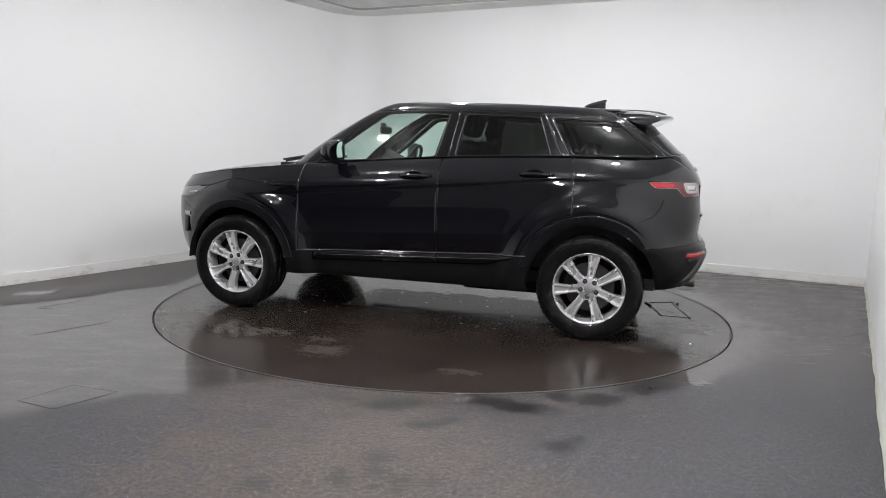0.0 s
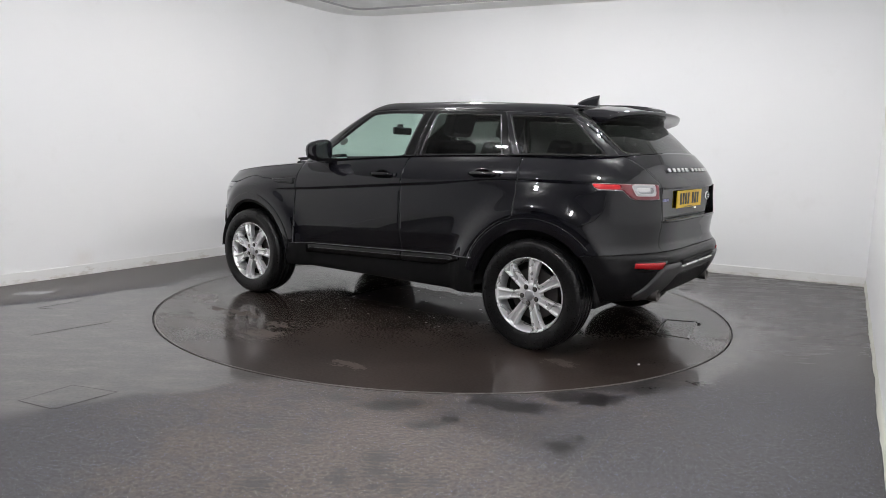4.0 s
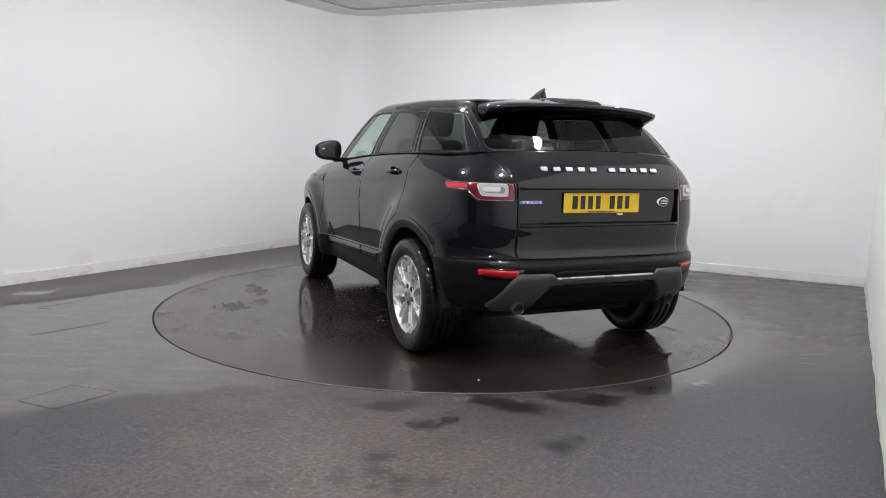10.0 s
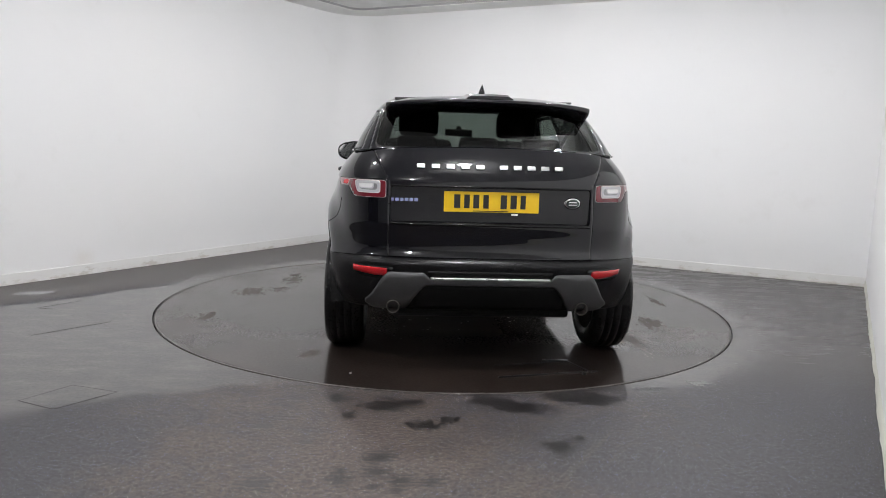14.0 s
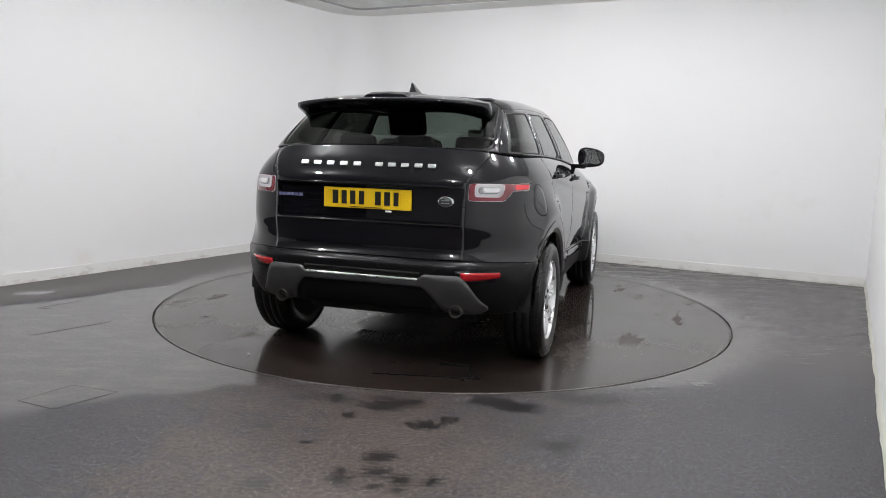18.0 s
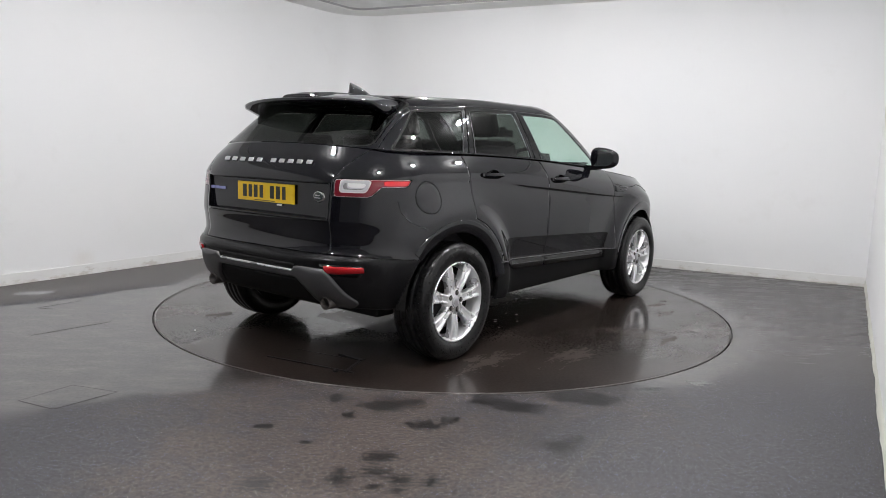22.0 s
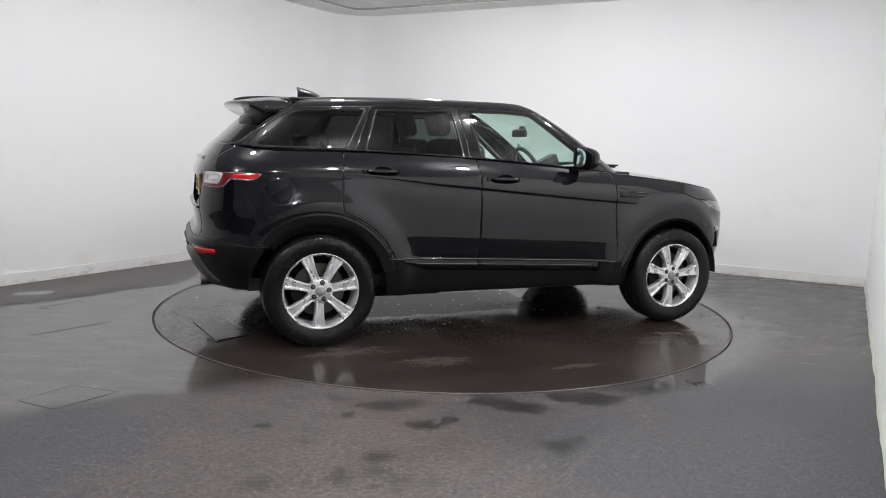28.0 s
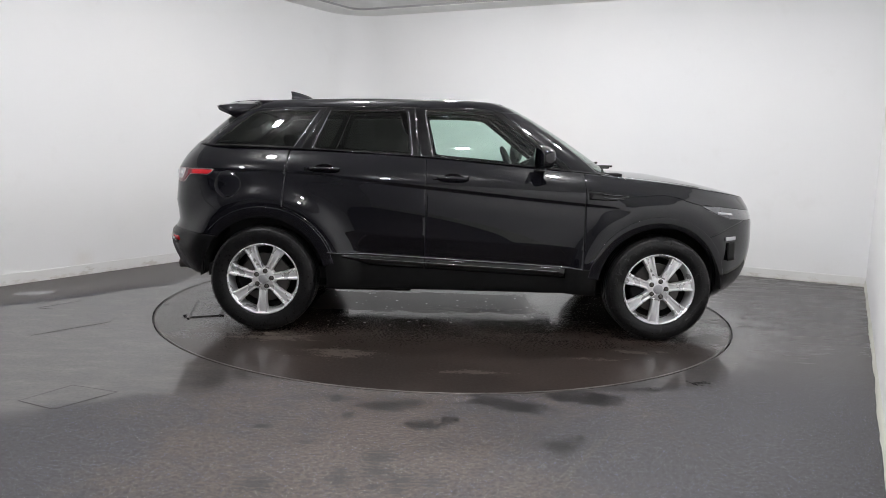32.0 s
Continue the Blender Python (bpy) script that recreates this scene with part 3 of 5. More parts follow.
class Sheet:
    def __init__(self, v, f):
        self.v, self.f = np.asarray(v, float), f

    def split(self, g):
        """The parts where g(points) < 0 and where g >= 0, cut along g = 0."""
        val = g(self.v)
        val = np.where(np.abs(val) < 1e-7, 1e-7, val)
        verts, extra, cuts = self.v, [], {}
        low, high = [], []
        neg = val < 0

        def cut(a, b):
            key = (a, b) if a < b else (b, a)
            if key not in cuts:
                t = val[a] / (val[a] - val[b])
                cuts[key] = len(verts) + len(extra)
                extra.append(verts[a] + t * (verts[b] - verts[a]))
            return cuts[key]
        for f in self.f:
            k = sum(neg[i] for i in f)
            if k == 0:
                high.append(f)
            elif k == len(f):
                low.append(f)
            else:
                lo, hi = [], []
                for a, b in zip(f, f[1:] + f[:1]):
                    (lo if neg[a] else hi).append(a)
                    if neg[a] != neg[b]:
                        c = cut(a, b)
                        lo.append(c)
                        hi.append(c)
                if len(lo) > 2:
                    low.append(tuple(lo))
                if len(hi) > 2:
                    high.append(tuple(hi))
        v = np.concatenate([verts, np.array(extra)]) if extra else verts
        return Sheet(v, low).packed(), Sheet(v, high).packed()

    def packed(self):
        used = sorted({i for f in self.f for i in f})
        at = {o: n for n, o in enumerate(used)}
        return Sheet(self.v[used] if used else np.zeros((0, 3)), [tuple(at[i] for i in f) for f in self.f])

    def mirrored(self):
        return Sheet(self.v * np.array([1, -1, 1]), [f[::-1] for f in self.f])

    def both(self):
        """Both halves as one, welded along the middle."""
        n, mid = len(self.v), np.abs(self.v[:, 1]) < 1e-4
        v = self.v.copy()
        v[mid, 1] = 0
        at = np.where(mid, np.arange(n), np.arange(n) + n)
        o = Sheet(v, self.f).mirrored()
        return Sheet(np.concatenate([v, o.v]), self.f + [tuple(int(at[i]) for i in f) for f in o.f]).packed()

    def islands(self):
        """Its separate pieces, largest first."""
        root = list(range(len(self.v)))

        def find(i):
            while root[i] != i:
                root[i] = root[root[i]]
                i = root[i]
            return i
        for f in self.f:
            for i in f[1:]:
                root[find(i)] = find(f[0])
        groups = {}
        for f in self.f:
            groups.setdefault(find(f[0]), []).append(f)
        return [Sheet(self.v, g).packed() for g in sorted(groups.values(), key=len, reverse=True)]

    def moved(self, d):
        """Pushed along its own normals by d (inwards where d < 0)."""
        nrm = np.zeros_like(self.v)
        for f in self.f:
            p = self.v[list(f)]
            k = np.cross(p[2] - p[0], p[-1] - p[1] if len(f) > 3 else p[1] - p[0])
            nrm[list(f)] += k if len(f) > 3 else -k
        nrm /= np.maximum(np.linalg.norm(nrm, axis=1, keepdims=True), 1e-9)
        return Sheet(self.v + d * nrm, self.f)


def grid_faces(rows, cols):
    return [(r * cols + c, (r + 1) * cols + c, (r + 1) * cols + c + 1, r * cols + c + 1) for r in range(rows - 1) for c in range(cols - 1)]


def swell(r):
    return 0.047 * np.exp(-((r - 0.52) / np.where(r > 0.52, 0.095, 0.18)) ** 2)


def crown(x):
    """How far the bonnet, tail and sill of the screen rise in the middle."""
    return 0.035 + 0.022 * np.clip((x - 0.9) / 0.5, 0, 1)


def flare(p):
    """The sides swell round the wheel arches."""
    out = np.zeros(len(p))
    for wx in WHEELS:
        r = np.hypot(p[:, 0] - wx, p[:, 2] - AXLE_Z)
        out += swell(r)
    return out * np.clip((np.abs(p[:, 1]) - 0.6) / 0.25, 0, 1)


def scallop(x, z):
    """How far the doors draw in below the crease that runs between the arches."""
    crease = 0.652 - 0.045 * x
    depth = np.clip((crease - z) / 0.13, 0, 1) * 0.026
    clear = np.minimum(np.hypot(x - 1.33, z - AXLE_Z), np.hypot(x + 1.33, z - AXLE_Z))
    low = depth * np.clip((clear - 0.56) / 0.09, 0, 1) * (np.abs(x) < 1.2)
    under = shoulder(x) - z
    ledge = 0.0085 * np.exp(-((under - 0.016) / np.where(under < 0.016, 0.011, 0.055)) ** 2)
    return low + ledge * np.clip((1.25 - x) / 0.25, 0, 1) * np.clip((x + 1.86) / 0.2, 0, 1)


def lower_skin():
    cols, rows = 300, 124
    v = []
    for k in range(rows):
        f = k / (rows - 1)
        o = outline(float(nose_x(f)), float(tail_x(Z0 + f * (1.236 - Z0))), float(side_y(f)), NF, MF, NR, MR, cols)
        z = Z0 + f * (belt(o[:, 0]) - Z0) + crown(o[:, 0]) * f ** 6 * np.clip(1 - (o[:, 1] / 0.8) ** 2, 0, 1)
        v.append(np.column_stack([o, z]))
    v = np.concatenate(v)
    v[:, 1] += flare(v) * np.sign(v[:, 1]) - scallop(v[:, 0], v[:, 2]) * np.sign(v[:, 1])
    return Sheet(v, grid_faces(rows, cols))


def bonnet_skin():
    cols, rows = 210, 14
    o = outline(float(nose_x(1)), float(tail_x(1.236)), 0.80, NF, MF, NR, MR, cols)
    v = []
    for k in range(rows):
        y = o[:, 1] * (1 - k / (rows - 1))
        v.append(np.column_stack([o[:, 0], y, belt(o[:, 0]) + crown(o[:, 0]) * np.clip(1 - (y / 0.8) ** 2, 0, 1)]))
    return Sheet(np.concatenate(v), grid_faces(rows, cols)).split(lambda p: 0.93 - p[:, 0])[0]


def cabin_z(x, y, w):
    return belt(x) + w * (roof_z(x) + 0.032 * np.clip(1 - (y / 0.62) ** 2, 0, 1) * w - belt(x)) + (1 - w) * crown(x) * np.clip(1 - (y / 0.8) ** 2, 0, 1)


def cabin_skin():
    cols, rows = 190, 40
    v = []
    for k in range(rows):
        w = k / (rows - 1)
        o = outline(float(cabin_nose(w)), float(cabin_tail(w)), float(cabin_y(w)), 7.5, 2.5, 11, 4.0, cols)
        v.append(np.column_stack([o, cabin_z(o[:, 0], o[:, 1], w)]))
    for k in range(1, 12):
        y = o[:, 1] * (1 - k / 11)
        v.append(np.column_stack([o[:, 0], y, cabin_z(o[:, 0], y, 1.0)]))
    return Sheet(np.concatenate(v), grid_faces(rows + 11, cols))


LOWER, BONNET, CABIN = lower_skin(), bonnet_skin(), cabin_skin()
car = tagged(new("car"), "gloss black five-door SUV with silver alloy wheels on the turntable", "car")


def skin(name, sheet, material, label="", thick=0.004, parent=None):
    ob = raw(name, sheet.v, sheet.f, material, parent or car, label, True)
    if thick:
        mod = ob.modifiers.new("thickness", "SOLIDIFY")
        mod.thickness, mod.offset = thick, -1
    return ob



def smax(ds, k=70.0):
    """A rounded union of limits: the greatest of several distances with soft corners."""
    d = np.stack(ds)
    m = d.max(0)
    return m + np.log(np.exp(k * (d - m)).sum(0)) / k


def poly(points, k=70.0, a=0, b=2):
    """The rounded convex polygon in two of the axes; negative inside."""
    pts = np.array(points, float)
    if np.sum(pts[:, 0] * np.roll(pts[:, 1], -1) - np.roll(pts[:, 0], -1) * pts[:, 1]) < 0:
        pts = pts[::-1]

    def g(p):
        ds = []
        for i in range(len(pts)):
            e = pts[(i + 1) % len(pts)] - pts[i]
            n = np.array([e[1], -e[0]]) / np.hypot(*e)
            ds.append((p[:, a] - pts[i, 0]) * n[0] + (p[:, b] - pts[i, 1]) * n[1])
        return smax(ds, k)
    return g


GAP = 0.0022


def cut_panel(sheet, g, gap=GAP):
    """The panel inside g and the rest, with a shut line between them."""
    inside, rest = sheet.split(g)
    return inside.split(lambda p: g(p) + gap)[0], rest


def sides(name, sheet, material, label="", thick=0.004):
    return skin(name, sheet, material, label, thick), skin(name, sheet.mirrored(), material, label, thick)


def arch(wx, r):
    return lambda p: np.maximum(np.hypot(p[:, 0] - wx, p[:, 2] - AXLE_Z) - r, 0.5 - p[:, 1])


# glazing and the upper body
PANES = {
    "windscreen": lambda p: smax([1.118 - p[:, 2] - 0.03 * np.clip(1 - p[:, 1] / 0.7, 0, 1), p[:, 2] - 1.572 - 0.03 * (1 - p[:, 1] / 0.6),
                                  p[:, 1] - (0.690 - 0.33 * (p[:, 2] - 1.1)), 0.22 - p[:, 0]], 90),
    "rear_window": lambda p: smax([1.252 - p[:, 2], p[:, 2] - 1.545, p[:, 1] - (0.655 - 0.22 * (p[:, 2] - 1.25)), p[:, 0] + 1.4], 60),
    "front_door_glass": poly([(-0.205, 1.192), (-0.278, 1.506), (0.02, 1.514), (0.20, 1.500), (0.69, 1.132)], 150),
    "rear_door_glass": poly([(-1.028, 1.226), (-0.924, 1.494), (-0.397, 1.510), (-0.358, 1.204)], 220),
    "quarter_glass": poly([(-1.150, 1.232), (-0.998, 1.492), (-1.44, 1.474), (-1.72, 1.240)], 220),
}
rest = CABIN
sealed = {}
for pane, g in PANES.items():
    on_side = pane.endswith("glass")
    g2 = (lambda g: lambda p: np.maximum(g(p), 0.45 - p[:, 1]))(g) if on_side else g
    inside, rest = rest.split(g2)
    clear, seal = inside.split((lambda g: lambda p: g(p) + 0.008)(g2))
    tint = CLEAR_GLASS if pane in ("windscreen", "front_door_glass") else REAR_GLASS if pane == "rear_window" else DARK_GLASS
    note = "clear green-tinted glass" if tint is CLEAR_GLASS else "dark privacy glass"
    if on_side:
        made = sides(pane, clear.moved(-0.003), tint, note, 0)
        for ob, sh in zip(made, (seal.moved(-0.001), seal.moved(-0.001).mirrored())):
            skin("window_seal", sh, SEAL, "", 0, ob)
    else:
        ob = skin(pane, clear.moved(-0.003).both(), tint, note, 0)
        made = (ob,)
        skin("window_seal", seal.moved(-0.001).both(), SEAL, "", 0, ob)
    for ob in made:
        ob.visible_shadow = False
roof, rest = rest.split(lambda p: roof_z(p[:, 0]) - 0.052 - p[:, 2])
skin("roof", roof.split(lambda p: roof_z(p[:, 0]) - 0.050 - p[:, 2])[0].both(), PAINT)
# frames between the panes
behind, rest = rest.split(lambda p: p[:, 0] + 1.092 - 0.50 * (p[:, 2] - 1.23))
behind = behind.split(lambda p: p[:, 0] + 1.096 - 0.50 * (p[:, 2] - 1.23))[0]
tail, behind = cut_panel(behind, gap=0.0012, g=lambda p: np.maximum(p[:, 1] - (0.675 - 0.22 * (p[:, 2] - 1.25)), p[:, 0] + 1.45))
for shut in (behind, tail):
    sides("pillar_liner", shut.moved(-0.009), DARK_GAP, "", 0)
sides("rear_pillar", behind, PAINT)
sides("rear_window_surround", tail, PAINT)
frame_r, rest = rest.split(lambda p: p[:, 0] + 0.300 + 0.14 * (p[:, 2] - 1.2))
frame_f, rest = rest.split(lambda p: p[:, 0] - 0.735 + 1.29 * (p[:, 2] - 1.13) )
sides("rear_door_frame", frame_r.split(lambda p: p[:, 0] + 0.303 + 0.14 * (p[:, 2] - 1.2))[0], GLOSS_BLACK)
sides("front_door_frame", frame_f.split(lambda p: p[:, 0] - 0.731 + 1.29 * (p[:, 2] - 1.13))[0], GLOSS_BLACK)
sides("windscreen_pillar", rest, PAINT)


def cabin_point(x, z, s, out=0.0):
    b = float(belt(x))
    w = min(1.0, max(0.0, (z - b) / (float(roof_z(x)) - b)))
    end, power, root = (float(cabin_nose(w)), 7.5, 2.5) if x > 0 else (-float(cabin_tail(w)), 11.0, 4.0)
    taper = max(0.0, 1 - min(1.0, abs(x) / end) ** power) ** (1 / root)
    return Vector((x, s * (float(cabin_y(w)) * taper + out), z))


def tube(points, radius, sides_n=6):
    """A thin round bar through points."""
    bm = bmesh.new()
    rings = []
    for i, p in enumerate(points):
        d = (points[min(i + 1, len(points) - 1)] - points[max(i - 1, 0)]).normalized()
        a = d.orthogonal().normalized()
        b = d.cross(a)
        rings.append([bm.verts.new(p + radius * (math.cos(2 * math.pi * k / sides_n) * a + math.sin(2 * math.pi * k / sides_n) * b)) for k in range(sides_n)])
    for A, B in zip(rings, rings[1:]):
        for k in range(sides_n):
            bm.faces.new((A[k], A[(k + 1) % sides_n], B[(k + 1) % sides_n], B[k]))
    return bm


for s in (1, -1):
    # thin bars added for the reflections along the side glass edges
    for (x0, z0), (x1, z1) in (((-0.212, 1.200), (-0.275, 1.490)), ((-0.348, 1.210), (-0.388, 1.492)), ((-1.023, 1.232), (-0.922, 1.490)), ((-1.145, 1.238), (-0.995, 1.488))):
        part("pillar_glint", tube([cabin_point(x0 + (x1 - x0) * k / 8, z0 + (z1 - z0) * k / 8, s, 0.001) for k in range(9)], 0.0035), EDGE_TRIM, car, "thin added bar standing for a glint on the glass edge", True)
    part("waist_rail", tube([cabin_point(-1.60 + 2.28 * k / 30, float(belt(-1.60 + 2.28 * k / 30)) + 0.004, s, 0.003) for k in range(31)], 0.005), GLOSS_BLACK, car, "gloss black waist rail", True)

# lower body
rest = LOWER
for wx in WHEELS:
    _, rest = rest.split(arch(wx, 0.425))
_, rest = rest.split(lambda p: np.maximum(p[:, 2] - 0.362, p[:, 0] + 1.60))
_, rest = rest.split(lambda p: np.maximum(p[:, 2] - 0.298, np.abs(p[:, 0]) - 1.05))
liner = rest.moved(-0.022)


def sill_z(x):
    return 0.512 - 0.040 * x


def lamp_zone(p):
    block = smax([0.982 - p[:, 2], p[:, 2] - 1.079, 0.572 - p[:, 1], p[:, 0] + 1.815 + 0.9 * (1.079 - p[:, 2])], 200)
    arm = smax([1.036 - p[:, 2], p[:, 2] - 1.079, 0.58 - p[:, 1], p[:, 0] + 1.665 + 1.1 * (1.079 - p[:, 2])], 260)
    return np.minimum(block, arm)


lamp, rest = cut_panel(rest, lamp_zone)
LENS = lambda p: smax([1.006 - p[:, 2], p[:, 2] - 1.075, 0.604 - p[:, 1], p[:, 0] + 1.885 + 0.45 * (1.079 - p[:, 2])], 300)
lens, red = lamp.split(LENS)
edge, lens = lens.split(lambda p: -LENS(p) - 0.004)
ring, core = lens.split(lambda p: -LENS(p) - 0.017)
NEST = lambda p: smax([1.028 - p[:, 2], 0.640 - p[:, 1], p[:, 1] - 0.735], 200)
nest, core = core.split(NEST)
nest_edge, nest = nest.split(lambda p: -NEST(p) - 0.006)
line, red = red.split(lambda p: -lamp_zone(p) - 0.0035)
ARM = lambda p: smax([1.044 - p[:, 2], p[:, 2] - 1.070, -p[:, 0] - 1.84], 200)
arm, red = red.split(ARM)
for flip in (False, True):
    f = (lambda s: s.mirrored()) if flip else (lambda s: s)
    tail_lamp = skin("tail_lamp", f(red), LAMP_RED, "wrap-round tail lamp with a dark red rim and clear middle", 0.01)
    skin("lamp_line", f(line), LAMP_LINE, "thin pale outline", 0.01, tail_lamp)
    skin("lamp_arm", f(arm), RED_LENS, "bright red arm", 0.01, tail_lamp)
    skin("lamp_rim", f(edge.moved(0.001)), LAMP_LINE, "pale rim", 0.004, tail_lamp)
    skin("clear_lens", f(ring), CLEAR_LENS, "clear ribbed lens", 0.01, tail_lamp)
    skin("lens_well", f(core.moved(-0.003)), LAMP_GREY, "grey inner lens", 0.006, tail_lamp)
    skin("lens_step", f(nest_edge), CLEAR_LENS, "", 0.008, tail_lamp)
    skin("lens_core", f(nest.moved(-0.002)), PALE_LENS, "pale reflector", 0.006, tail_lamp)
bumper, rest = cut_panel(rest, lambda p: smax([p[:, 2] - (0.668 - 0.09 * np.clip(p[:, 0] + 2.0, 0, 1)), p[:, 0] + 1.5], 300))
skin("rear_bumper", bumper.both(), SATIN, "satin black rear bumper", 0.006)


def gate_w(z):
    return 0.562 + 0.55 * np.clip(z - 1.075, 0, 1)


gate, rest = cut_panel(rest, lambda p: smax([p[:, 1] - gate_w(p[:, 2]), 0.668 - p[:, 2], p[:, 0] + 1.7], 200))
recess = lambda p: smax([p[:, 1] - 0.545, 0.850 - p[:, 2], p[:, 2] - 1.052], 120)
low_gate, gate_top = gate.split(lambda p: p[:, 2] - 0.95)
_, low_gate = low_gate.split(recess)
_, gate_top = gate_top.split(recess)
tailgate = skin("tailgate", low_gate.both(), PAINT, "black tailgate", 0.006)
skin("tailgate_upper", gate_top.both(), PAINT, "", 0.006, tailgate)

sill, rest = rest.split(lambda p: np.maximum(np.maximum(p[:, 2] - sill_z(p[:, 0]), np.abs(p[:, 0]) - 1.0), 0.5 - p[:, 1]))
_, sill = sill.split(lambda p: p[:, 2] - 0.300 - 0.03 * np.clip(-p[:, 0] - 0.7, 0, 1))
sides("side_sill", sill.split(lambda p: p[:, 2] - sill_z(p[:, 0]) + GAP)[0], PLASTIC, "black lower sill trim", 0.006)

front_door, rest = cut_panel(rest, lambda p: smax([-0.252 - p[:, 0] - 0.02 * np.clip(p[:, 2] - 0.9, 0, 1), p[:, 0] - 0.812, 0.5 - p[:, 1]], 120))
rear_door, rest = cut_panel(rest, lambda p: smax([p[:, 0] + 0.252, 0.5 - p[:, 1], -1.197 - p[:, 0] + 0.10 * np.clip(p[:, 2] - 1.0, 0, 1),
                                                 0.505 - np.hypot(p[:, 0] + 1.33, p[:, 2] - AXLE_Z)], 120))
sides("front_door", front_door, PAINT, "", 0.006)
sides("rear_door", rear_door, PAINT, "", 0.006)

front, rest = rest.split(lambda p: 0.7 - p[:, 0])
for k, piece in enumerate(rest.islands()):
    sides("rear_quarter_panel" if k == 0 else "filler_panel", piece, PAINT, "", 0.006)
head, front = cut_panel(front, poly([(1.555, 0.945), (1.80, 0.912), (2.4, 0.862), (2.4, 0.795), (1.85, 0.822), (1.74, 0.850)], 160))
head_lamps = sides("headlamp", head.split(lambda p: 0.45 - p[:, 1])[0], HEAD_LENS, "slim clear headlamp", 0.01)
front = Sheet(*(lambda a, b: (np.concatenate([a.v, b.v]), a.f + [tuple(i + len(a.v) for i in f) for f in b.f]))(front, head.split(lambda p: 0.455 - p[:, 1])[1]))
nose, front = cut_panel(front, lambda p: smax([p[:, 2] - (0.72 + 0.35 * (p[:, 0] - 1.7)), 1.60 - p[:, 0]], 200))
skin("front_bumper", nose.both(), PAINT, "black front bumper", 0.006)
sides("front_wing", front, PAINT, "", 0.006)
skin("bonnet", BONNET.split(lambda p: p[:, 1] - 0.70 + 0.02 * p[:, 0])[0].both(), PAINT, "black clamshell bonnet", 0.006)
_, edge = BONNET.split(lambda p: p[:, 1] - 0.704 + 0.02 * p[:, 0])
sides("wing_top", edge, PAINT, "", 0.006)

# dark structure behind the shut lines, wheel wells and underside
liner = liner.split(lambda p: smax([p[:, 1] - 0.56, 0.83 - p[:, 2], p[:, 2] - 1.07, p[:, 0] + 1.5], 200))[1]
raw("inner_body", liner.both().v, liner.both().f, DARK_GAP, car, "", True)
for wx in WHEELS:
    for s in (1, -1):
        bm = bmesh.new()
        rows = []
        for k in range(25):
            a = math.radians(-2 + 184 * k / 24)
            rows.append([bm.verts.new((wx + r * math.cos(a), s * y, max(0.36, AXLE_Z + r * math.sin(a)))) for r, y in ((0.43, 0.885), (0.43, 0.56), (0.05, 0.56))])
        for A, B in zip(rows, rows[1:]):
            for i in (0, 1):
                bm.faces.new((A[i], A[i + 1], B[i + 1], B[i]))
        part("wheel_well", bm, DARK_GAP, car)
part("underbody", merged(box(-1.62, 1.85, -0.55, 0.55, 0.24, 0.34), box(-1.93, -1.60, -0.60, 0.60, 0.365, 0.40), box(-0.82, 0.86, -0.80, 0.80, 0.285, 0.36)), DARK_GAP, car, bevel=0.02)
part("fuel_tank", box(-1.0, -0.35, -0.45, 0.45, 0.20, 0.25), PLASTIC, car, bevel=0.02)


# wheel arch lips that follow the swollen sides
def arch_lip(wx, s, a0, a1):
    bm = bmesh.new()
    rows = []
    for k in range(49):
        a = math.radians(a0 + (a1 - a0) * k / 48)
        ring = []
        for r, out in ((0.414, -0.03), (0.414, 0.001), (0.419, 0.004), (0.484, 0.0045), (0.489, 0.003), (0.491, -0.01)):
            x, z = wx + r * math.cos(a), AXLE_Z + r * math.sin(a)
            f = min(1.0, max(0.0, (z - Z0) / (float(belt(x)) - Z0)))
            y = float(side_y(f))
            u = abs(x) / (float(nose_x(f)) if x > 0 else -float(tail_x(Z0 + f * 0.986)))
            y *= max(0.0, 1 - min(1, u) ** (NF if x > 0 else NR)) ** (1 / (MF if x > 0 else MR))
            y += float(swell(r)) * min(1, max(0, (y - 0.6) / 0.25))
            ring.append(bm.verts.new((x, s * (y + out), z)))
        rows.append(ring)
    for A, B in zip(rows, rows[1:]):
        for i in range(5):
            bm.faces.new((A[i], A[i + 1], B[i + 1], B[i]))
    return part("wheel_arch_lip", bm, PAINT, car, "gloss black wheel arch lip", True)


for s in (1, -1):
    arch_lip(1.33, s, -2, 172)
    arch_lip(-1.33, s, 14, 139)


# doors' lower mouldings, handles and side vents
def body_y(x, z):
    f = min(1.0, max(0.0, (z - Z0) / (float(belt(x)) - Z0)))
    y = float(side_y(f))
    u = min(1, abs(x) / (float(nose_x(f)) if x > 0 else -float(tail_x(Z0 + f * 0.986))))
    y *= max(0.0, 1 - u ** (NF if x > 0 else NR)) ** (1 / (MF if x > 0 else MR))
    for wx in WHEELS:
        y += float(swell(math.hypot(x - wx, z - AXLE_Z)))
    return y - float(scallop(x, z))


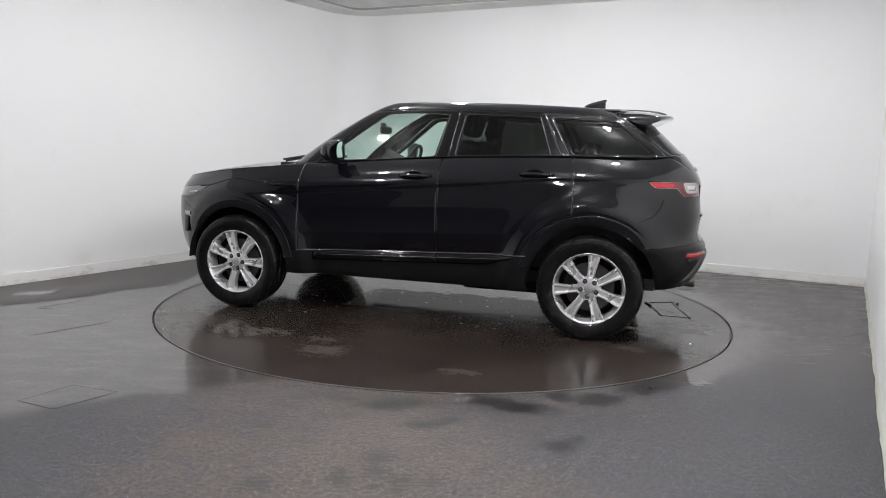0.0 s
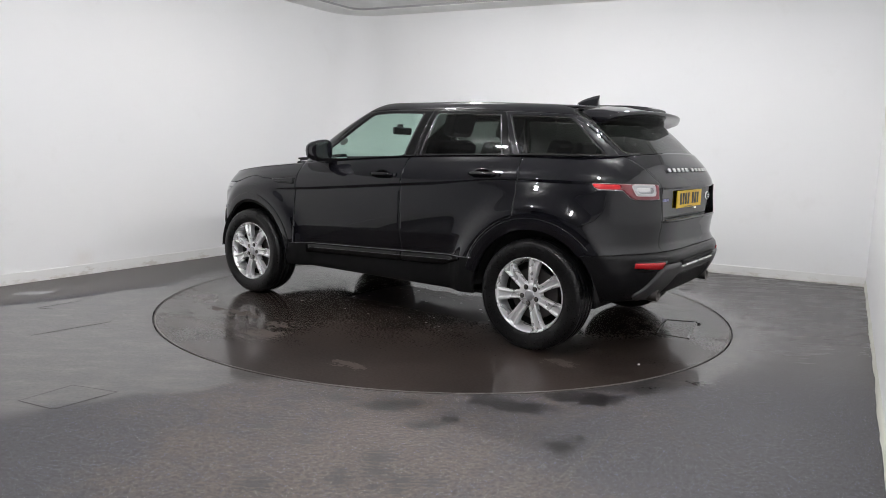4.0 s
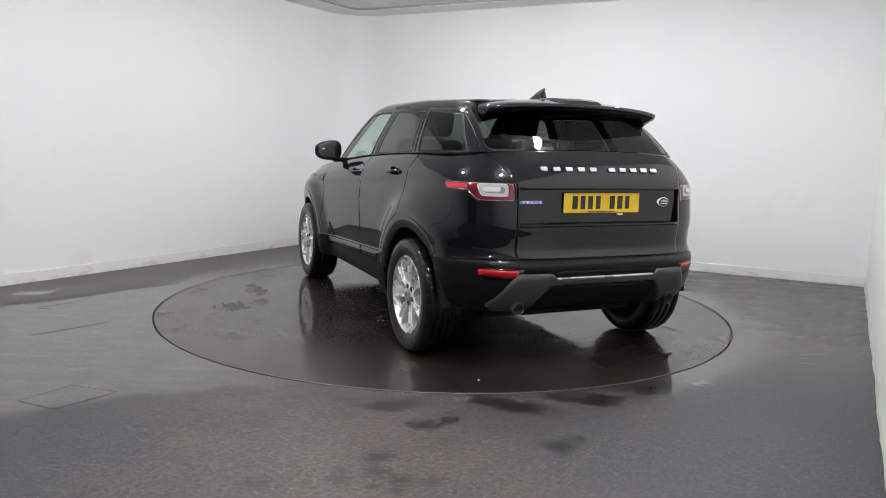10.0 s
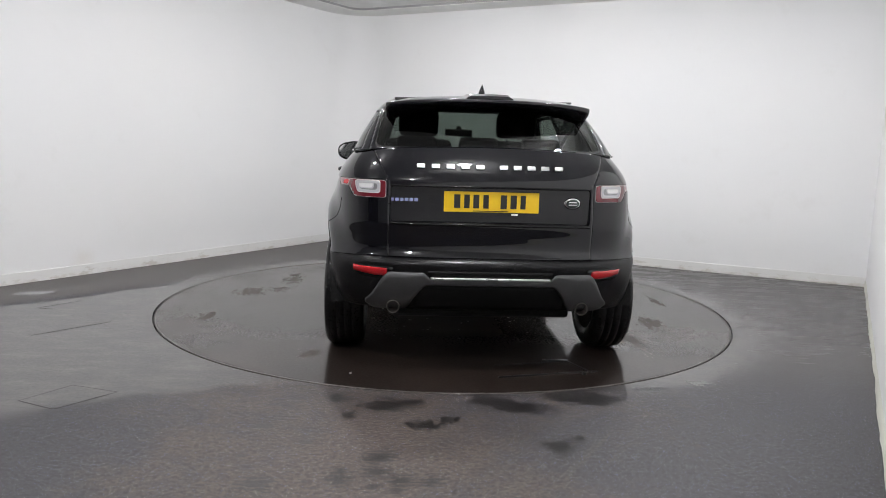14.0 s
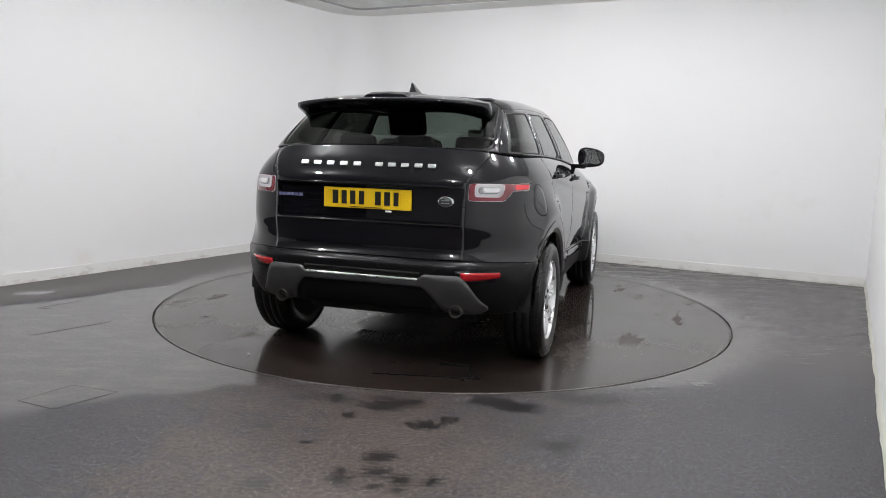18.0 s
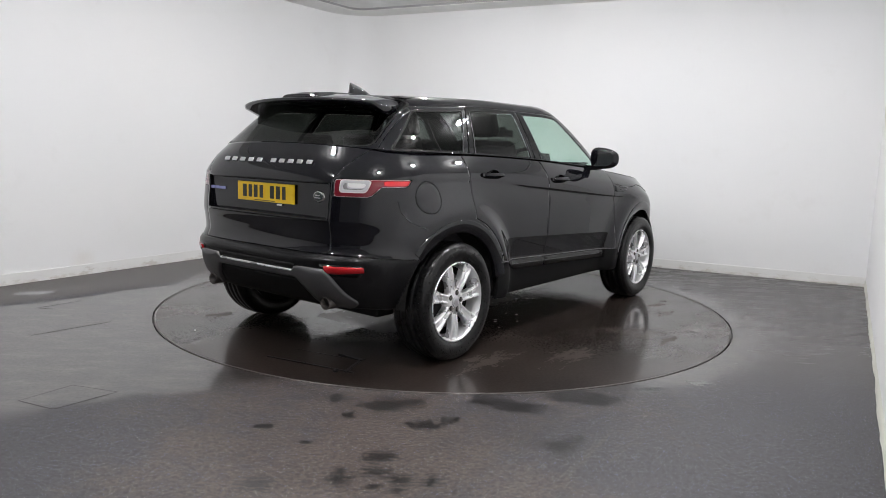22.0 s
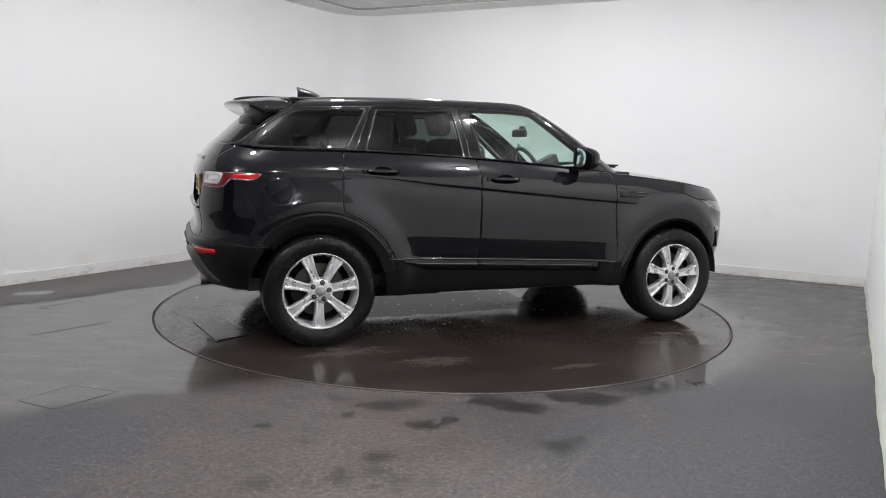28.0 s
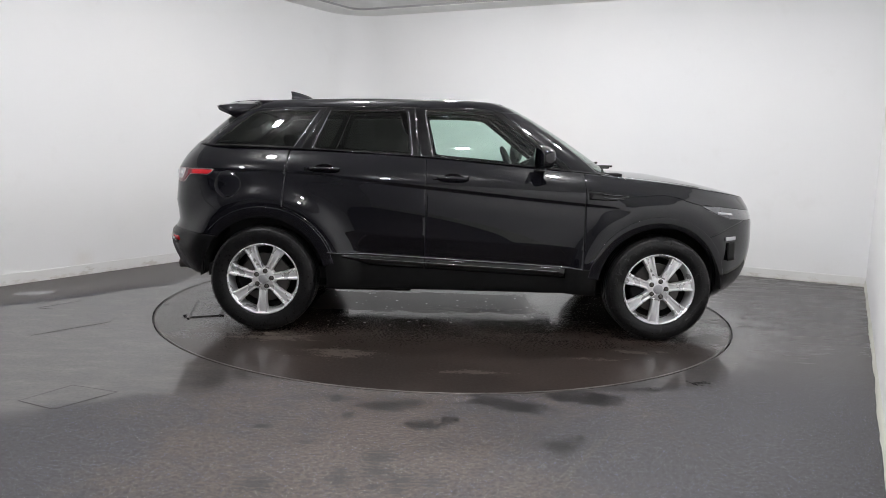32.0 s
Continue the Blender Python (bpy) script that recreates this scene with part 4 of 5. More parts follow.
def side_strip(name, x0, x1, top, bottom, out, s, material, label="", parent=None, steps=24):
    """A raised strip on the flank between two heights given as functions of x."""
    bm = bmesh.new()
    rows = []
    for k in range(steps + 1):
        x = x0 + (x1 - x0) * k / steps
        t, b = top(x), bottom(x)
        ring = []
        for z, o in ((t, -0.004), (t, out * 0.5), (t - 0.12 * (t - b), out), (b + 0.2 * (t - b), out), (b, out * 0.4), (b, -0.004)):
            ring.append(bm.verts.new((x, s * (body_y(x, z) + o), z)))
        rows.append(ring)
    for A, B in zip(rows, rows[1:]):
        for i in range(5):
            bm.faces.new((A[i], A[i + 1], B[i + 1], B[i]))
    bm.faces.new(rows[0])
    bm.faces.new(rows[-1])
    return part(name, bm, material, parent or car, label, True)


for s in (1, -1):
    side_strip("door_moulding", -0.246, 0.70, lambda x: sill_z(x) - 0.006, lambda x: sill_z(x) - 0.075, 0.016, s, GLOSS_BLACK, "glossy black door moulding")
    side_strip("door_moulding", -0.80, -0.258, lambda x: sill_z(x) - 0.006, lambda x: sill_z(x) - 0.02 - 0.055 * min(1, (x + 0.82) / 0.2), 0.016, s, GLOSS_BLACK, "glossy black door moulding")
    # lighter strip stands for the lamps' highlight on the moulding's rounded top
    side_strip("moulding_glint", -0.90, 0.806, lambda x: sill_z(x) + 0.004, lambda x: sill_z(x) - 0.006, 0.007, s, EDGE_TRIM, "thin rub line, lamp highlight put into its lighter colour")
    side_strip("sill_lip", -0.70, 0.66, lambda x: sill_z(x) - 0.030, lambda x: sill_z(x) - 0.036, 0.021, s, EDGE_TRIM)
    for hx, hz in ((-0.93, 1.100), (-0.075, 1.060)):
        y = body_y(hx, hz)
        handle = new("door_handle")
        handle.parent = car
        handle.location = (hx, s * y, hz)
        bm = bmesh.new()
        rows = []
        for k in range(13):
            u = k / 12 * 2 - 1
            lift = 0.030 * (1 - abs(u) ** 4) + 0.002
            h = 0.013 * (1 - 0.25 * abs(u) ** 3)
            rows.append([bm.verts.new((0.105 * u, s * (lift + d), z)) for z, d in ((-h, -0.012), (-h, 0.004), (-h * 0.4, 0.011), (h * 0.4, 0.011), (h, 0.004), (h, -0.012))])
        for A, B in zip(rows, rows[1:]):
            for i in range(6):
                bm.faces.new((A[i], A[(i + 1) % 6], B[(i + 1) % 6], B[i]))
        bm.faces.new(rows[0])
        bm.faces.new(rows[-1])
        part("grip", bm, PAINT, handle, "", True)
        cup = lathe([(0.0, -0.006), (0.020, -0.005), (0.034, -0.001), (0.040, 0.003), (0.044, 0.003), (0.047, 0.0)], 28)
        bmesh.ops.scale(cup, vec=(1.5, 1.0 * s, 0.75), verts=cup.verts)
        part("handle_cup", cup, GLOSS_BLACK, handle, "", True)
        part("lock_cover", box(-0.135, -0.108, -0.004, 0.012, -0.012, 0.012), PAINT, handle, bevel=0.004).scale = (1, s, 1)
    # slot behind the front wheel
    vent = side_strip("wing_vent", 0.835, 1.10, lambda x: 0.992 - 0.055 * (x - 0.84), lambda x: 0.944 - 0.02 * (x - 0.84) + 0.028 * max(0.0, (x - 1.0) * 9), 0.004, s, GLOSS_BLACK, "gloss black blade-shaped wing vent", None, 10)
    for lift in (0.0, 0.021):
        side_strip("vent_blade", 0.93, 1.06, lambda x: 0.967 + lift - 0.045 * (x - 0.84), lambda x: 0.962 + lift - 0.045 * (x - 0.84), 0.008, s, EDGE_TRIM, "bright-edged vent blade", vent, 6)

# shut line of the clamshell bonnet, over each front wheel
for s in (1, -1):
    rise = curve((0.835, 1.006), (0.90, 1.000), (1.00, 0.984), (1.10, 0.973), (1.21, 0.976), (1.318, 0.986), (1.42, 0.974), (1.527, 0.942), (1.605, 0.924), (1.70, 0.912))
    spots = []
    for k in range(49):
        x = 0.835 + 0.865 * k / 48
        z = float(rise(x))
        spots.append(Vector((x, s * (body_y(x, z) - 0.0006), z)))
    part("bonnet_joint", tube(spots, 0.0032), DARK_GAP, car, "", True)

# joint between the quarter panel and the bumper's corner
for s in (1, -1):
    track = [(-1.625, 0.812), (-1.67, 0.830), (-1.715, 0.852), (-1.755, 0.905), (-1.775, 0.975)]
    spots = []
    for (x0, z0), (x1, z1) in zip(track, track[1:]):
        for k in range(6):
            x, z = x0 + (x1 - x0) * k / 6, z0 + (z1 - z0) * k / 6
            spots.append(Vector((x, s * (body_y(x, z) - 0.0005), z)))
    part("quarter_joint", tube(spots, 0.0022), DARK_GAP, car, "", True)

# fuel flap on the right flank
FLAP_X, FLAP_Z = -1.572, 0.980
bm = lathe([(0.0, 0.0015), (0.02, 0.0015), (0.04, 0.0015), (0.06, 0.0015), (0.084, 0.0015), (0.087, 0.0)], 40)
bmesh.ops.translate(bm, verts=bm.verts, vec=(FLAP_X, 0, FLAP_Z))
for v in bm.verts:
    v.co.y = -(body_y(v.co.x, v.co.z) + v.co.y)
part("fuel_flap", bm, PAINT, car, "round fuel flap", True)
bm = lathe([(0.087, 0.0012), (0.0915, 0.0012)], 40)
bmesh.ops.translate(bm, verts=bm.verts, vec=(FLAP_X, 0, FLAP_Z))
for v in bm.verts:
    v.co.y = -(body_y(v.co.x, v.co.z) + v.co.y)
part("flap_joint", bm, DARK_GAP, car)


# door mirrors
def door_mirror(s):
    base = new("door_mirror")
    base.parent = car
    base.location = (0.490, s * 0.795, 1.165)
    if s < 0:
        base.scale = (1, -1, 1)
    shell = bmesh.new()
    bmesh.ops.create_uvsphere(shell, u_segments=32, v_segments=20, radius=1.0)
    for v in shell.verts:
        x, y, z = v.co
        y2 = math.copysign(abs(y) ** 0.75, y)
        z2 = math.copysign(abs(z) ** 0.7, z)
        r = (1 - abs(y2) ** 2.2 * 0.25)
        v.co = ((0.095 if x > 0 else 0.022) * x * r + 0.02 * y2, 0.150 + 0.108 * y2, 0.048 + 0.080 * z2 * (1 - 0.22 * y2 * (1 if z2 > 0 else 0.4)))
    part("housing", shell, PAINT, base, "gloss black mirror housing", True)
    bm = bmesh.new()
    ring = []
    for k in range(28):
        a = 2 * math.pi * k / 28
        c, n = math.cos(a), math.sin(a)
        y = math.copysign(abs(c) ** 0.75, c)
        z = math.copysign(abs(n) ** 0.7, n)
        ring.append(bm.verts.new((-0.034 - 0.012 * y + 0.002 * z, 0.150 + 0.092 * y, 0.048 + 0.067 * z * (1 - 0.22 * y))))
    bm.faces.new(ring)
    part("mirror_glass", bm, MIRROR, base, "mirror glass")
    part("arm", box(-0.02, 0.05, -0.02, 0.11, -0.045, -0.008), GLOSS_BLACK, base, bevel=0.008)
    part("turn_signal", box(0.075, 0.085, 0.14, 0.225, 0.040, 0.050), CLEAR_LENS, base)
    return base


door_mirror(1)
door_mirror(-1)

# aerial fin on the roof
bm = bmesh.new()
rows = []
for k in range(12):
    u = k / 11
    x = -1.150 - 0.172 * u
    h = 0.078 * u ** 0.60 * (1.0 if u < 0.93 else 0.97)
    w = 0.034 * (1 - 0.25 * u)
    z0 = float(cabin_z(np.array(x), np.array(0.0), 1.0)) - 0.003
    rows.append([bm.verts.new((x, -w, z0)), bm.verts.new((x, -w * 0.5, z0 + h * 0.6)), bm.verts.new((x - 0.008 * u, 0, z0 + h + 0.004)), bm.verts.new((x, w * 0.5, z0 + h * 0.6)), bm.verts.new((x, w, z0))])
for A, B in zip(rows, rows[1:]):
    for i in range(4):
        bm.faces.new((A[i], A[i + 1], B[i + 1], B[i]))
bm.faces.new(rows[-1])
part("aerial_fin", bm, PAINT, car, "shark fin aerial", True)

# spoiler over the rear window
bm = bmesh.new()
rows = []
for k in range(41):
    u = k / 40 * 2 - 1
    y = 0.588 * u
    e = abs(u) ** 4
    tip = -1.828 + 0.085 * u * u + 0.03 * e
    top = float(cabin_z(np.array(-1.50), np.array(y), 1.0)) + 0.003 - 0.022 * e
    back = 1.529 - 0.012 * u * u - 0.012 * e
    rows.append([bm.verts.new(p) for p in ((-1.40, 0.93 * y, top - 0.004), (-1.50, 0.94 * y, top), (-1.50 + 0.45 * (tip + 1.50), 0.97 * y, 0.6 * top + 0.4 * back + 0.006), (tip + 0.03, y, back + 0.005), (tip + 0.006, y, back), (tip, y, back - 0.008),
                                           (tip + 0.008, y, back - 0.020 - 0.010 * e), (tip + 0.10, y, back - 0.038 - 0.030 * e), (tip + 0.17, y, back - 0.056 - 0.045 * e), (-1.46, y, back - 0.045))])
for A, B in zip(rows, rows[1:]):
    for i in range(10):
        bm.faces.new((A[i], A[(i + 1) % 10], B[(i + 1) % 10], B[i]))
bm.faces.new(rows[0])
bm.faces.new(rows[-1])
spoiler = part("spoiler", bm, PAINT, car, "black roof spoiler over the rear window", True)
bm = bmesh.new()
rows = []
for k in range(9):
    u = k / 8
    x = -1.30 - 0.47 * u
    h = 0.002 + 0.022 * min(1, u * 1.6) * (1 if k < 8 else 0.55)
    w = 0.150 - 0.012 * u
    z0 = float(np.interp(x, [-1.86, -1.5, -1.3], [1.530, 1.562, 1.580]))
    rows.append([bm.verts.new((x, y, z)) for y, z in ((-w, z0 - 0.02), (-w, z0), (-w + 0.028, z0 + h), (0.0, z0 + h + 0.004), (w - 0.028, z0 + h), (w, z0), (w, z0 - 0.02))])
for A, B in zip(rows, rows[1:]):
    for i in range(6):
        bm.faces.new((A[i], A[i + 1], B[i + 1], B[i]))
bm.faces.new(rows[0])
bm.faces.new(rows[-1])
part("blister", bm, PAINT, spoiler, "low flat raised blister", bevel=0.004)


def gate_x(y, z):
    f = min(1.0, max(0.0, (z - Z0) / 0.986))
    return float(tail_x(z)) * (1 - min(0.999, abs(y) / float(side_y(f))) ** MR) ** (1 / NR)


# plate recess, plate with plain bars, badges
part("plate_recess", merged(box(-1.996, -1.985, -0.55, 0.55, 0.845, 1.058), box(-2.012, -1.99, -0.552, -0.545, 0.85, 1.055), box(-2.012, -1.99, 0.545, 0.552, 0.85, 1.055)), PAINT, tailgate, "gloss black plate recess")


def gate_bar(name, y1, z0, z1, deep, out, material, label=""):
    """A bar across the tailgate that follows its bow."""
    bm = bmesh.new()
    rows = []
    for k in range(25):
        y = -y1 + 2 * y1 * k / 24
        x = gate_x(y, (z0 + z1) / 2)
        rows.append([bm.verts.new((x + d, y, z)) for d, z in ((deep, z0), (-out * 0.6, z0), (-out, (z0 + z1) / 2), (-out * 0.6, z1), (deep, z1))])
    for A, B in zip(rows, rows[1:]):
        for i in range(5):
            bm.faces.new((A[i], A[(i + 1) % 5], B[(i + 1) % 5], B[i]))
    bm.faces.new(rows[0])
    bm.faces.new(rows[-1])
    return part(name, bm, material, tailgate, label, True)


gate_bar("grip_bar", 0.545, 0.842, 0.856, 0.05, 0.006, GLOSS_BLACK, "gloss black bar under the plate")
gate_bar("recess_ledge", 0.545, 1.046, 1.058, 0.04, 0.001, GLOSS_BLACK)
gate_bar("window_edge", 0.585, 1.226, 1.232, 0.02, 0.002, GLOSS_BLACK)
plate = part("number_plate", box(-2.012, -2.004, -0.26, 0.26, 0.916, 1.028), YELLOW, car, "yellow rear number plate with plain dark bars", bevel=0.003)
plate.parent = car
for y, w in ((0.188, 0.034), (0.135, 0.030), (0.084, 0.032), (0.031, 0.030), (-0.066, 0.034), (-0.120, 0.034), (-0.172, 0.028)):
    part("plate_bar", box(-2.0145, -2.0115, y - w / 2, y + w / 2, 0.938, 1.012), INK, plate)
for y in (0.245, -0.245):
    bm = lathe([(0, -0.003), (0.006, -0.003), (0.006, 0)], 12, "x")
    bmesh.ops.translate(bm, verts=bm.verts, vec=(-2.012, y, 0.97))
    part("plate_screw", bm, YELLOW, plate)
part("maker_line", box(-2.0140, -2.0115, -0.09, 0.10, 0.9215, 0.9255), INK, plate)
part("plate_sticker", box(-2.014, -2.004, -0.145, -0.11, 0.902, 0.912), TRIM, plate, "small white sticker")

letters = [0.388 - 0.0805 * k for k in range(5)] + [-0.062 - 0.0755 * k for k in range(5)]
for y in letters:
    w = 0.044
    part("badge_bar", box(-0.004, 0.004, -w / 2, w / 2, -0.0125, 0.0125, Matrix.Translation((gate_x(y, 1.137) - 0.003, y, 1.160)) @ Matrix.Rotation(radians(28), 4, "Y")), BADGE, tailgate, "plain bright badge bar", bevel=0.003)
part("model_badge", merged(*[box(-2.004, -1.996, 0.40 + 0.026 * k, 0.42 + 0.026 * k, 0.968, 0.985) for k in range(6)]), BLUE_CHROME, tailgate, "small blue-silver badge bars")
bm = lathe([(0, -0.008), (0.034, -0.007), (0.040, -0.004), (0.043, 0.0)], 32, "x")
bmesh.ops.scale(bm, vec=(1, 1.08, 0.78), verts=bm.verts)
bmesh.ops.translate(bm, verts=bm.verts, vec=(-1.996, -0.448, 0.974))
badge = part("oval_badge", bm, CHROME, tailgate, "small oval chrome badge", True)
bm = lathe([(0, -0.0095), (0.031, -0.0090), (0.033, -0.006)], 32, "x")
bmesh.ops.scale(bm, vec=(1, 1.08, 0.74), verts=bm.verts)
bmesh.ops.translate(bm, verts=bm.verts, vec=(-1.997, -0.448, 0.974))
part("badge_field", bm, GREEN_BADGE, badge, "dark green field", True)
for z, w in ((0.981, 0.040), (0.967, 0.046)):
    part("badge_line", box(-2.008, -2.004, -0.448 - w / 2, -0.448 + w / 2, z - 0.0025, z + 0.0025), BADGE, badge, "pale line on the badge")


# rear bumper: skid plate, reflectors, tailpipes
def tail_face(y, z):
    """The bumper's x at a place across the tail."""
    f = min(1.0, max(0.0, (z - Z0) / 0.986))
    xr, hw = float(tail_x(z)), float(side_y(f))
    return xr * (1 - min(0.999, abs(y) / hw) ** MR) ** (1 / NR)


def tail_patch(name, y0, y1, top, bottom, out, material, label="", parent=None, steps=20, rows=6, edge=0.02):
    """A raised plate on the bumper between two heights given as functions of y."""
    bm = bmesh.new()
    grid = []
    for k in range(steps + 1):
        y = y0 + (y1 - y0) * k / steps
        t, b = top(y), bottom(y)
        line = [bm.verts.new((tail_face(y, t) + edge, y, t))]
        for j in range(rows + 1):
            z = t + (b - t) * j / rows
            o = out * (1.0 if 0 < j < rows else 0.8)
            line.append(bm.verts.new((tail_face(y, z) - o, y, z)))
        line.append(bm.verts.new((tail_face(y, b) + edge, y, b)))
        grid.append(line)
    for A, B in zip(grid, grid[1:]):
        for i in range(len(A) - 1):
            bm.faces.new((A[i], A[i + 1], B[i + 1], B[i]))
    bm.faces.new(grid[0])
    bm.faces.new(grid[-1])
    return part(name, bm, material, parent or car, label, True)


skid_top = curve((0.0, 0.558), (0.325, 0.558), (0.365, 0.590), (0.545, 0.590), (0.565, 0.578), (0.655, 0.44), (0.685, 0.41))
skid_low = curve((0.0, 0.520), (0.34, 0.520), (0.40, 0.46), (0.46, 0.372), (0.63, 0.362), (0.685, 0.395))
skid = tail_patch("skid_plate", -0.682, 0.682, lambda y: float(skid_top(abs(y))), lambda y: float(skid_low(abs(y))), 0.022, GREY_SKID, "grey painted lower skid plate", None, 96)
tail_patch("diffuser", -0.42, 0.42, lambda y: 0.517, lambda y: 0.368, 0.006, PLASTIC, "black lower diffuser", None, 16)
tail_patch("skid_edge", -0.325, 0.325, lambda y: 0.566, lambda y: 0.556, 0.026, ALLOY, "bright upper edge", skid, 16, 2)
tail_patch("step_pad", -0.34, 0.34, lambda y: 0.600, lambda y: 0.567, 0.012, PLASTIC, "ribbed loading step", None, 16, 3)
for s in (1, -1):
    tail_patch("rear_reflector", s * 0.560, s * 0.748, lambda y: 0.609, lambda y: 0.566 + 0.10 * max(0.0, abs(y) - 0.62), 0.010, RED_LENS, "red rear reflector", None, 12, 3)
    tail_patch("reflector_recess", s * 0.53, s * 0.80, lambda y: 0.617, lambda y: 0.552, 0.003, GLOSS_BLACK, "", None, 12, 3)
    bm = lathe([(0.028, 0.16), (0.034, 0.16), (0.036, 0.0), (0.034, -0.003), (0.031, 0.0), (0.029, 0.15)], 28, "x", True)
    bmesh.ops.translate(bm, verts=bm.verts, vec=(-2.018, s * 0.525, 0.388))
    pipe = part("tailpipe", bm, CHROME_DULL, car, "dull round exhaust tailpipe", True)
    bm = lathe([(0, 0.1), (0.033, 0.1)], 20, "x")
    bmesh.ops.translate(bm, verts=bm.verts, vec=(-2.018, s * 0.525, 0.388))
    part("pipe_bore", bm, DARK_GAP, pipe)

# nose: running lights, wipers, lamp internals
for s, lampob in zip((1, -1), head_lamps):
    side_strip("daytime_light", 1.80, 1.90, lambda x: 0.708, lambda x: 0.682, 0.001, s, CLEAR_LENS, "white running light", None, 6)
    side_strip("lamp_bar", 1.735, 1.86, lambda x: 0.880 - 0.1 * (x - 1.73), lambda x: 0.866 - 0.1 * (x - 1.73), 0.003, s, CLEAR_LENS, "pale light bar", lampob, 6)
    side_strip("bumper_duct", 1.82, 1.90, lambda x: 0.668, lambda x: 0.545, -0.001, s, PLASTIC, "black bumper duct", None, 6)
    for k, (a, b) in enumerate(((0.62, 0.06), (0.05, -0.52))):
        if s > 0:
            m = Matrix.Translation((1.075 - 0.02 * k, (a + b) / 2, 1.150)) @ Matrix.Rotation(radians(-4 + 3 * k), 4, "X")
            wiper = part("wiper", box(-0.008, 0.008, (b - a) / 2, (a - b) / 2, 0.0, 0.014, m), PLASTIC, car, "black wiper arm and blade", bevel=0.003)
            part("blade", box(-0.022, -0.016, (b - a) / 2, (a - b) / 2, -0.012, 0.012, m), RUBBER, wiper)
part("scuttle", box(0.98, 1.12, -0.60, 0.60, 1.075, 1.115), PLASTIC, car, "black scuttle panel", bevel=0.01)


# wheels
def wheel():
    base = new("wheel")
    tyre = lathe([(0.238, -0.100), (0.262, -0.112), (0.300, -0.119), (0.330, -0.114), (0.347, -0.098), (0.3535, -0.075), (0.3545, -0.052), (0.347, -0.050), (0.347, -0.042), (0.355, -0.040),
                  (0.355, -0.006), (0.347, -0.004), (0.347, 0.004), (0.355, 0.006), (0.355, 0.040), (0.347, 0.042), (0.347, 0.050), (0.3545, 0.052), (0.3535, 0.075), (0.347, 0.098),
                  (0.336, 0.109), (0.331, 0.1135), (0.326, 0.1135), (0.318, 0.1175), (0.300, 0.119), (0.280, 0.1165), (0.262, 0.112), (0.249, 0.106), (0.238, 0.100)], 96)
    tyre = part("tyre", tyre, RUBBER, base, "black tyre with wet tread", True)
    # shoulder blocks
    bms = []
    for k in range(64):
        a = 2 * math.pi * k / 64
        m = Matrix.Rotation(-a, 4, "Y")
        bms.append(box(0.336, 0.3510, 0.066, 0.0930, -0.0115, 0.0115, m))
    tread = bmesh.new()
    for b in bms:
        tread = merged(tread, b)
    part("tread", tread, RUBBER, tyre)
    rim = lathe([(0.236, 0.088), (0.241, 0.104), (0.2375, 0.108), (0.2325, 0.105), (0.2285, 0.092), (0.222, 0.078), (0.214, 0.030), (0.205, -0.06), (0.20, -0.10), (0.236, -0.10)], 80)
    rim = part("rim", rim, ALLOY, base, "bright silver alloy rim", True)
    for k in range(7):
        a = 2 * math.pi * k / 7
        bm = bmesh.new()
        rows = []
        for j in range(9):
            u = j / 8
            r = 0.052 + (0.2310 - 0.052) * u
            w = 0.0270 + 0.0165 * u ** 1.6 - 0.004 * math.sin(math.pi * u)
            h = 0.083 + 0.014 * math.sin(math.pi * u * 0.8) + 0.004 * u
            rows.append([bm.verts.new(p) for p in ((-w, h - 0.045, r), (-w, h - 0.008, r), (-w * 0.88, h, r), (-w * 0.60, h, r), (-w * 0.40, h - 0.015 * min(1, u * 3), r), (w * 0.40, h - 0.015 * min(1, u * 3), r),
                                                   (w * 0.60, h, r), (w * 0.88, h, r), (w, h - 0.008, r), (w, h - 0.045, r))])
        for A, B in zip(rows, rows[1:]):
            for i in range(9):
                bm.faces.new((A[i], A[i + 1], B[i + 1], B[i]))
        bm.faces.new(rows[0])
        bm.faces.new(rows[-1])
        bmesh.ops.transform(bm, verts=bm.verts, matrix=Matrix.Rotation(a, 4, "Y"))
        part("spoke", bm, ALLOY, rim, bevel=0.002)
    hub = lathe([(0.082, 0.045), (0.080, 0.080), (0.072, 0.086), (0.045, 0.086), (0.0, 0.086)], 48)
    hub = part("hub", hub, ALLOY, base, "silver wheel hub", True)
    cap = lathe([(0.033, 0.085), (0.032, 0.091), (0.027, 0.094), (0.0, 0.095)], 32)
    part("centre_cap", cap, CAP_GREY, hub, "grey centre cap", True)
    for k in range(5):
        a = 2 * math.pi * (k + 0.5) / 5
        # a flat dark disc under each nut paints in the shade of its hollow
        for rr, h0, h1, mat, nm in ((0.0165, 0.0862, 0.0868, DARK_GAP, "nut_shade"), (0.0105, 0.0868, 0.093, CHROME_DULL, "wheel_nut")):
            nut = lathe([(rr, h0), (rr, h1), (rr * 0.6, h1 + 0.002), (0, h1 + 0.002)], 12)
            bmesh.ops.translate(nut, verts=nut.verts, vec=(0.054 * math.sin(a), 0, 0.054 * math.cos(a)))
            part(nm, nut, mat, hub)
    disc = lathe([(0.07, 0.02), (0.165, 0.02), (0.165, -0.01), (0.07, -0.01)], 48)
    part("brake_disc", disc, BRAKE, base, "dull grey brake disc")
    part("brake_caliper", box(0.08, 0.175, -0.03, 0.045, -0.06, 0.07), PLASTIC, base, bevel=0.01)
    part("back_plate", lathe([(0.0, -0.104), (0.19, -0.104), (0.238, -0.102)], 40), DARK_GAP, base)
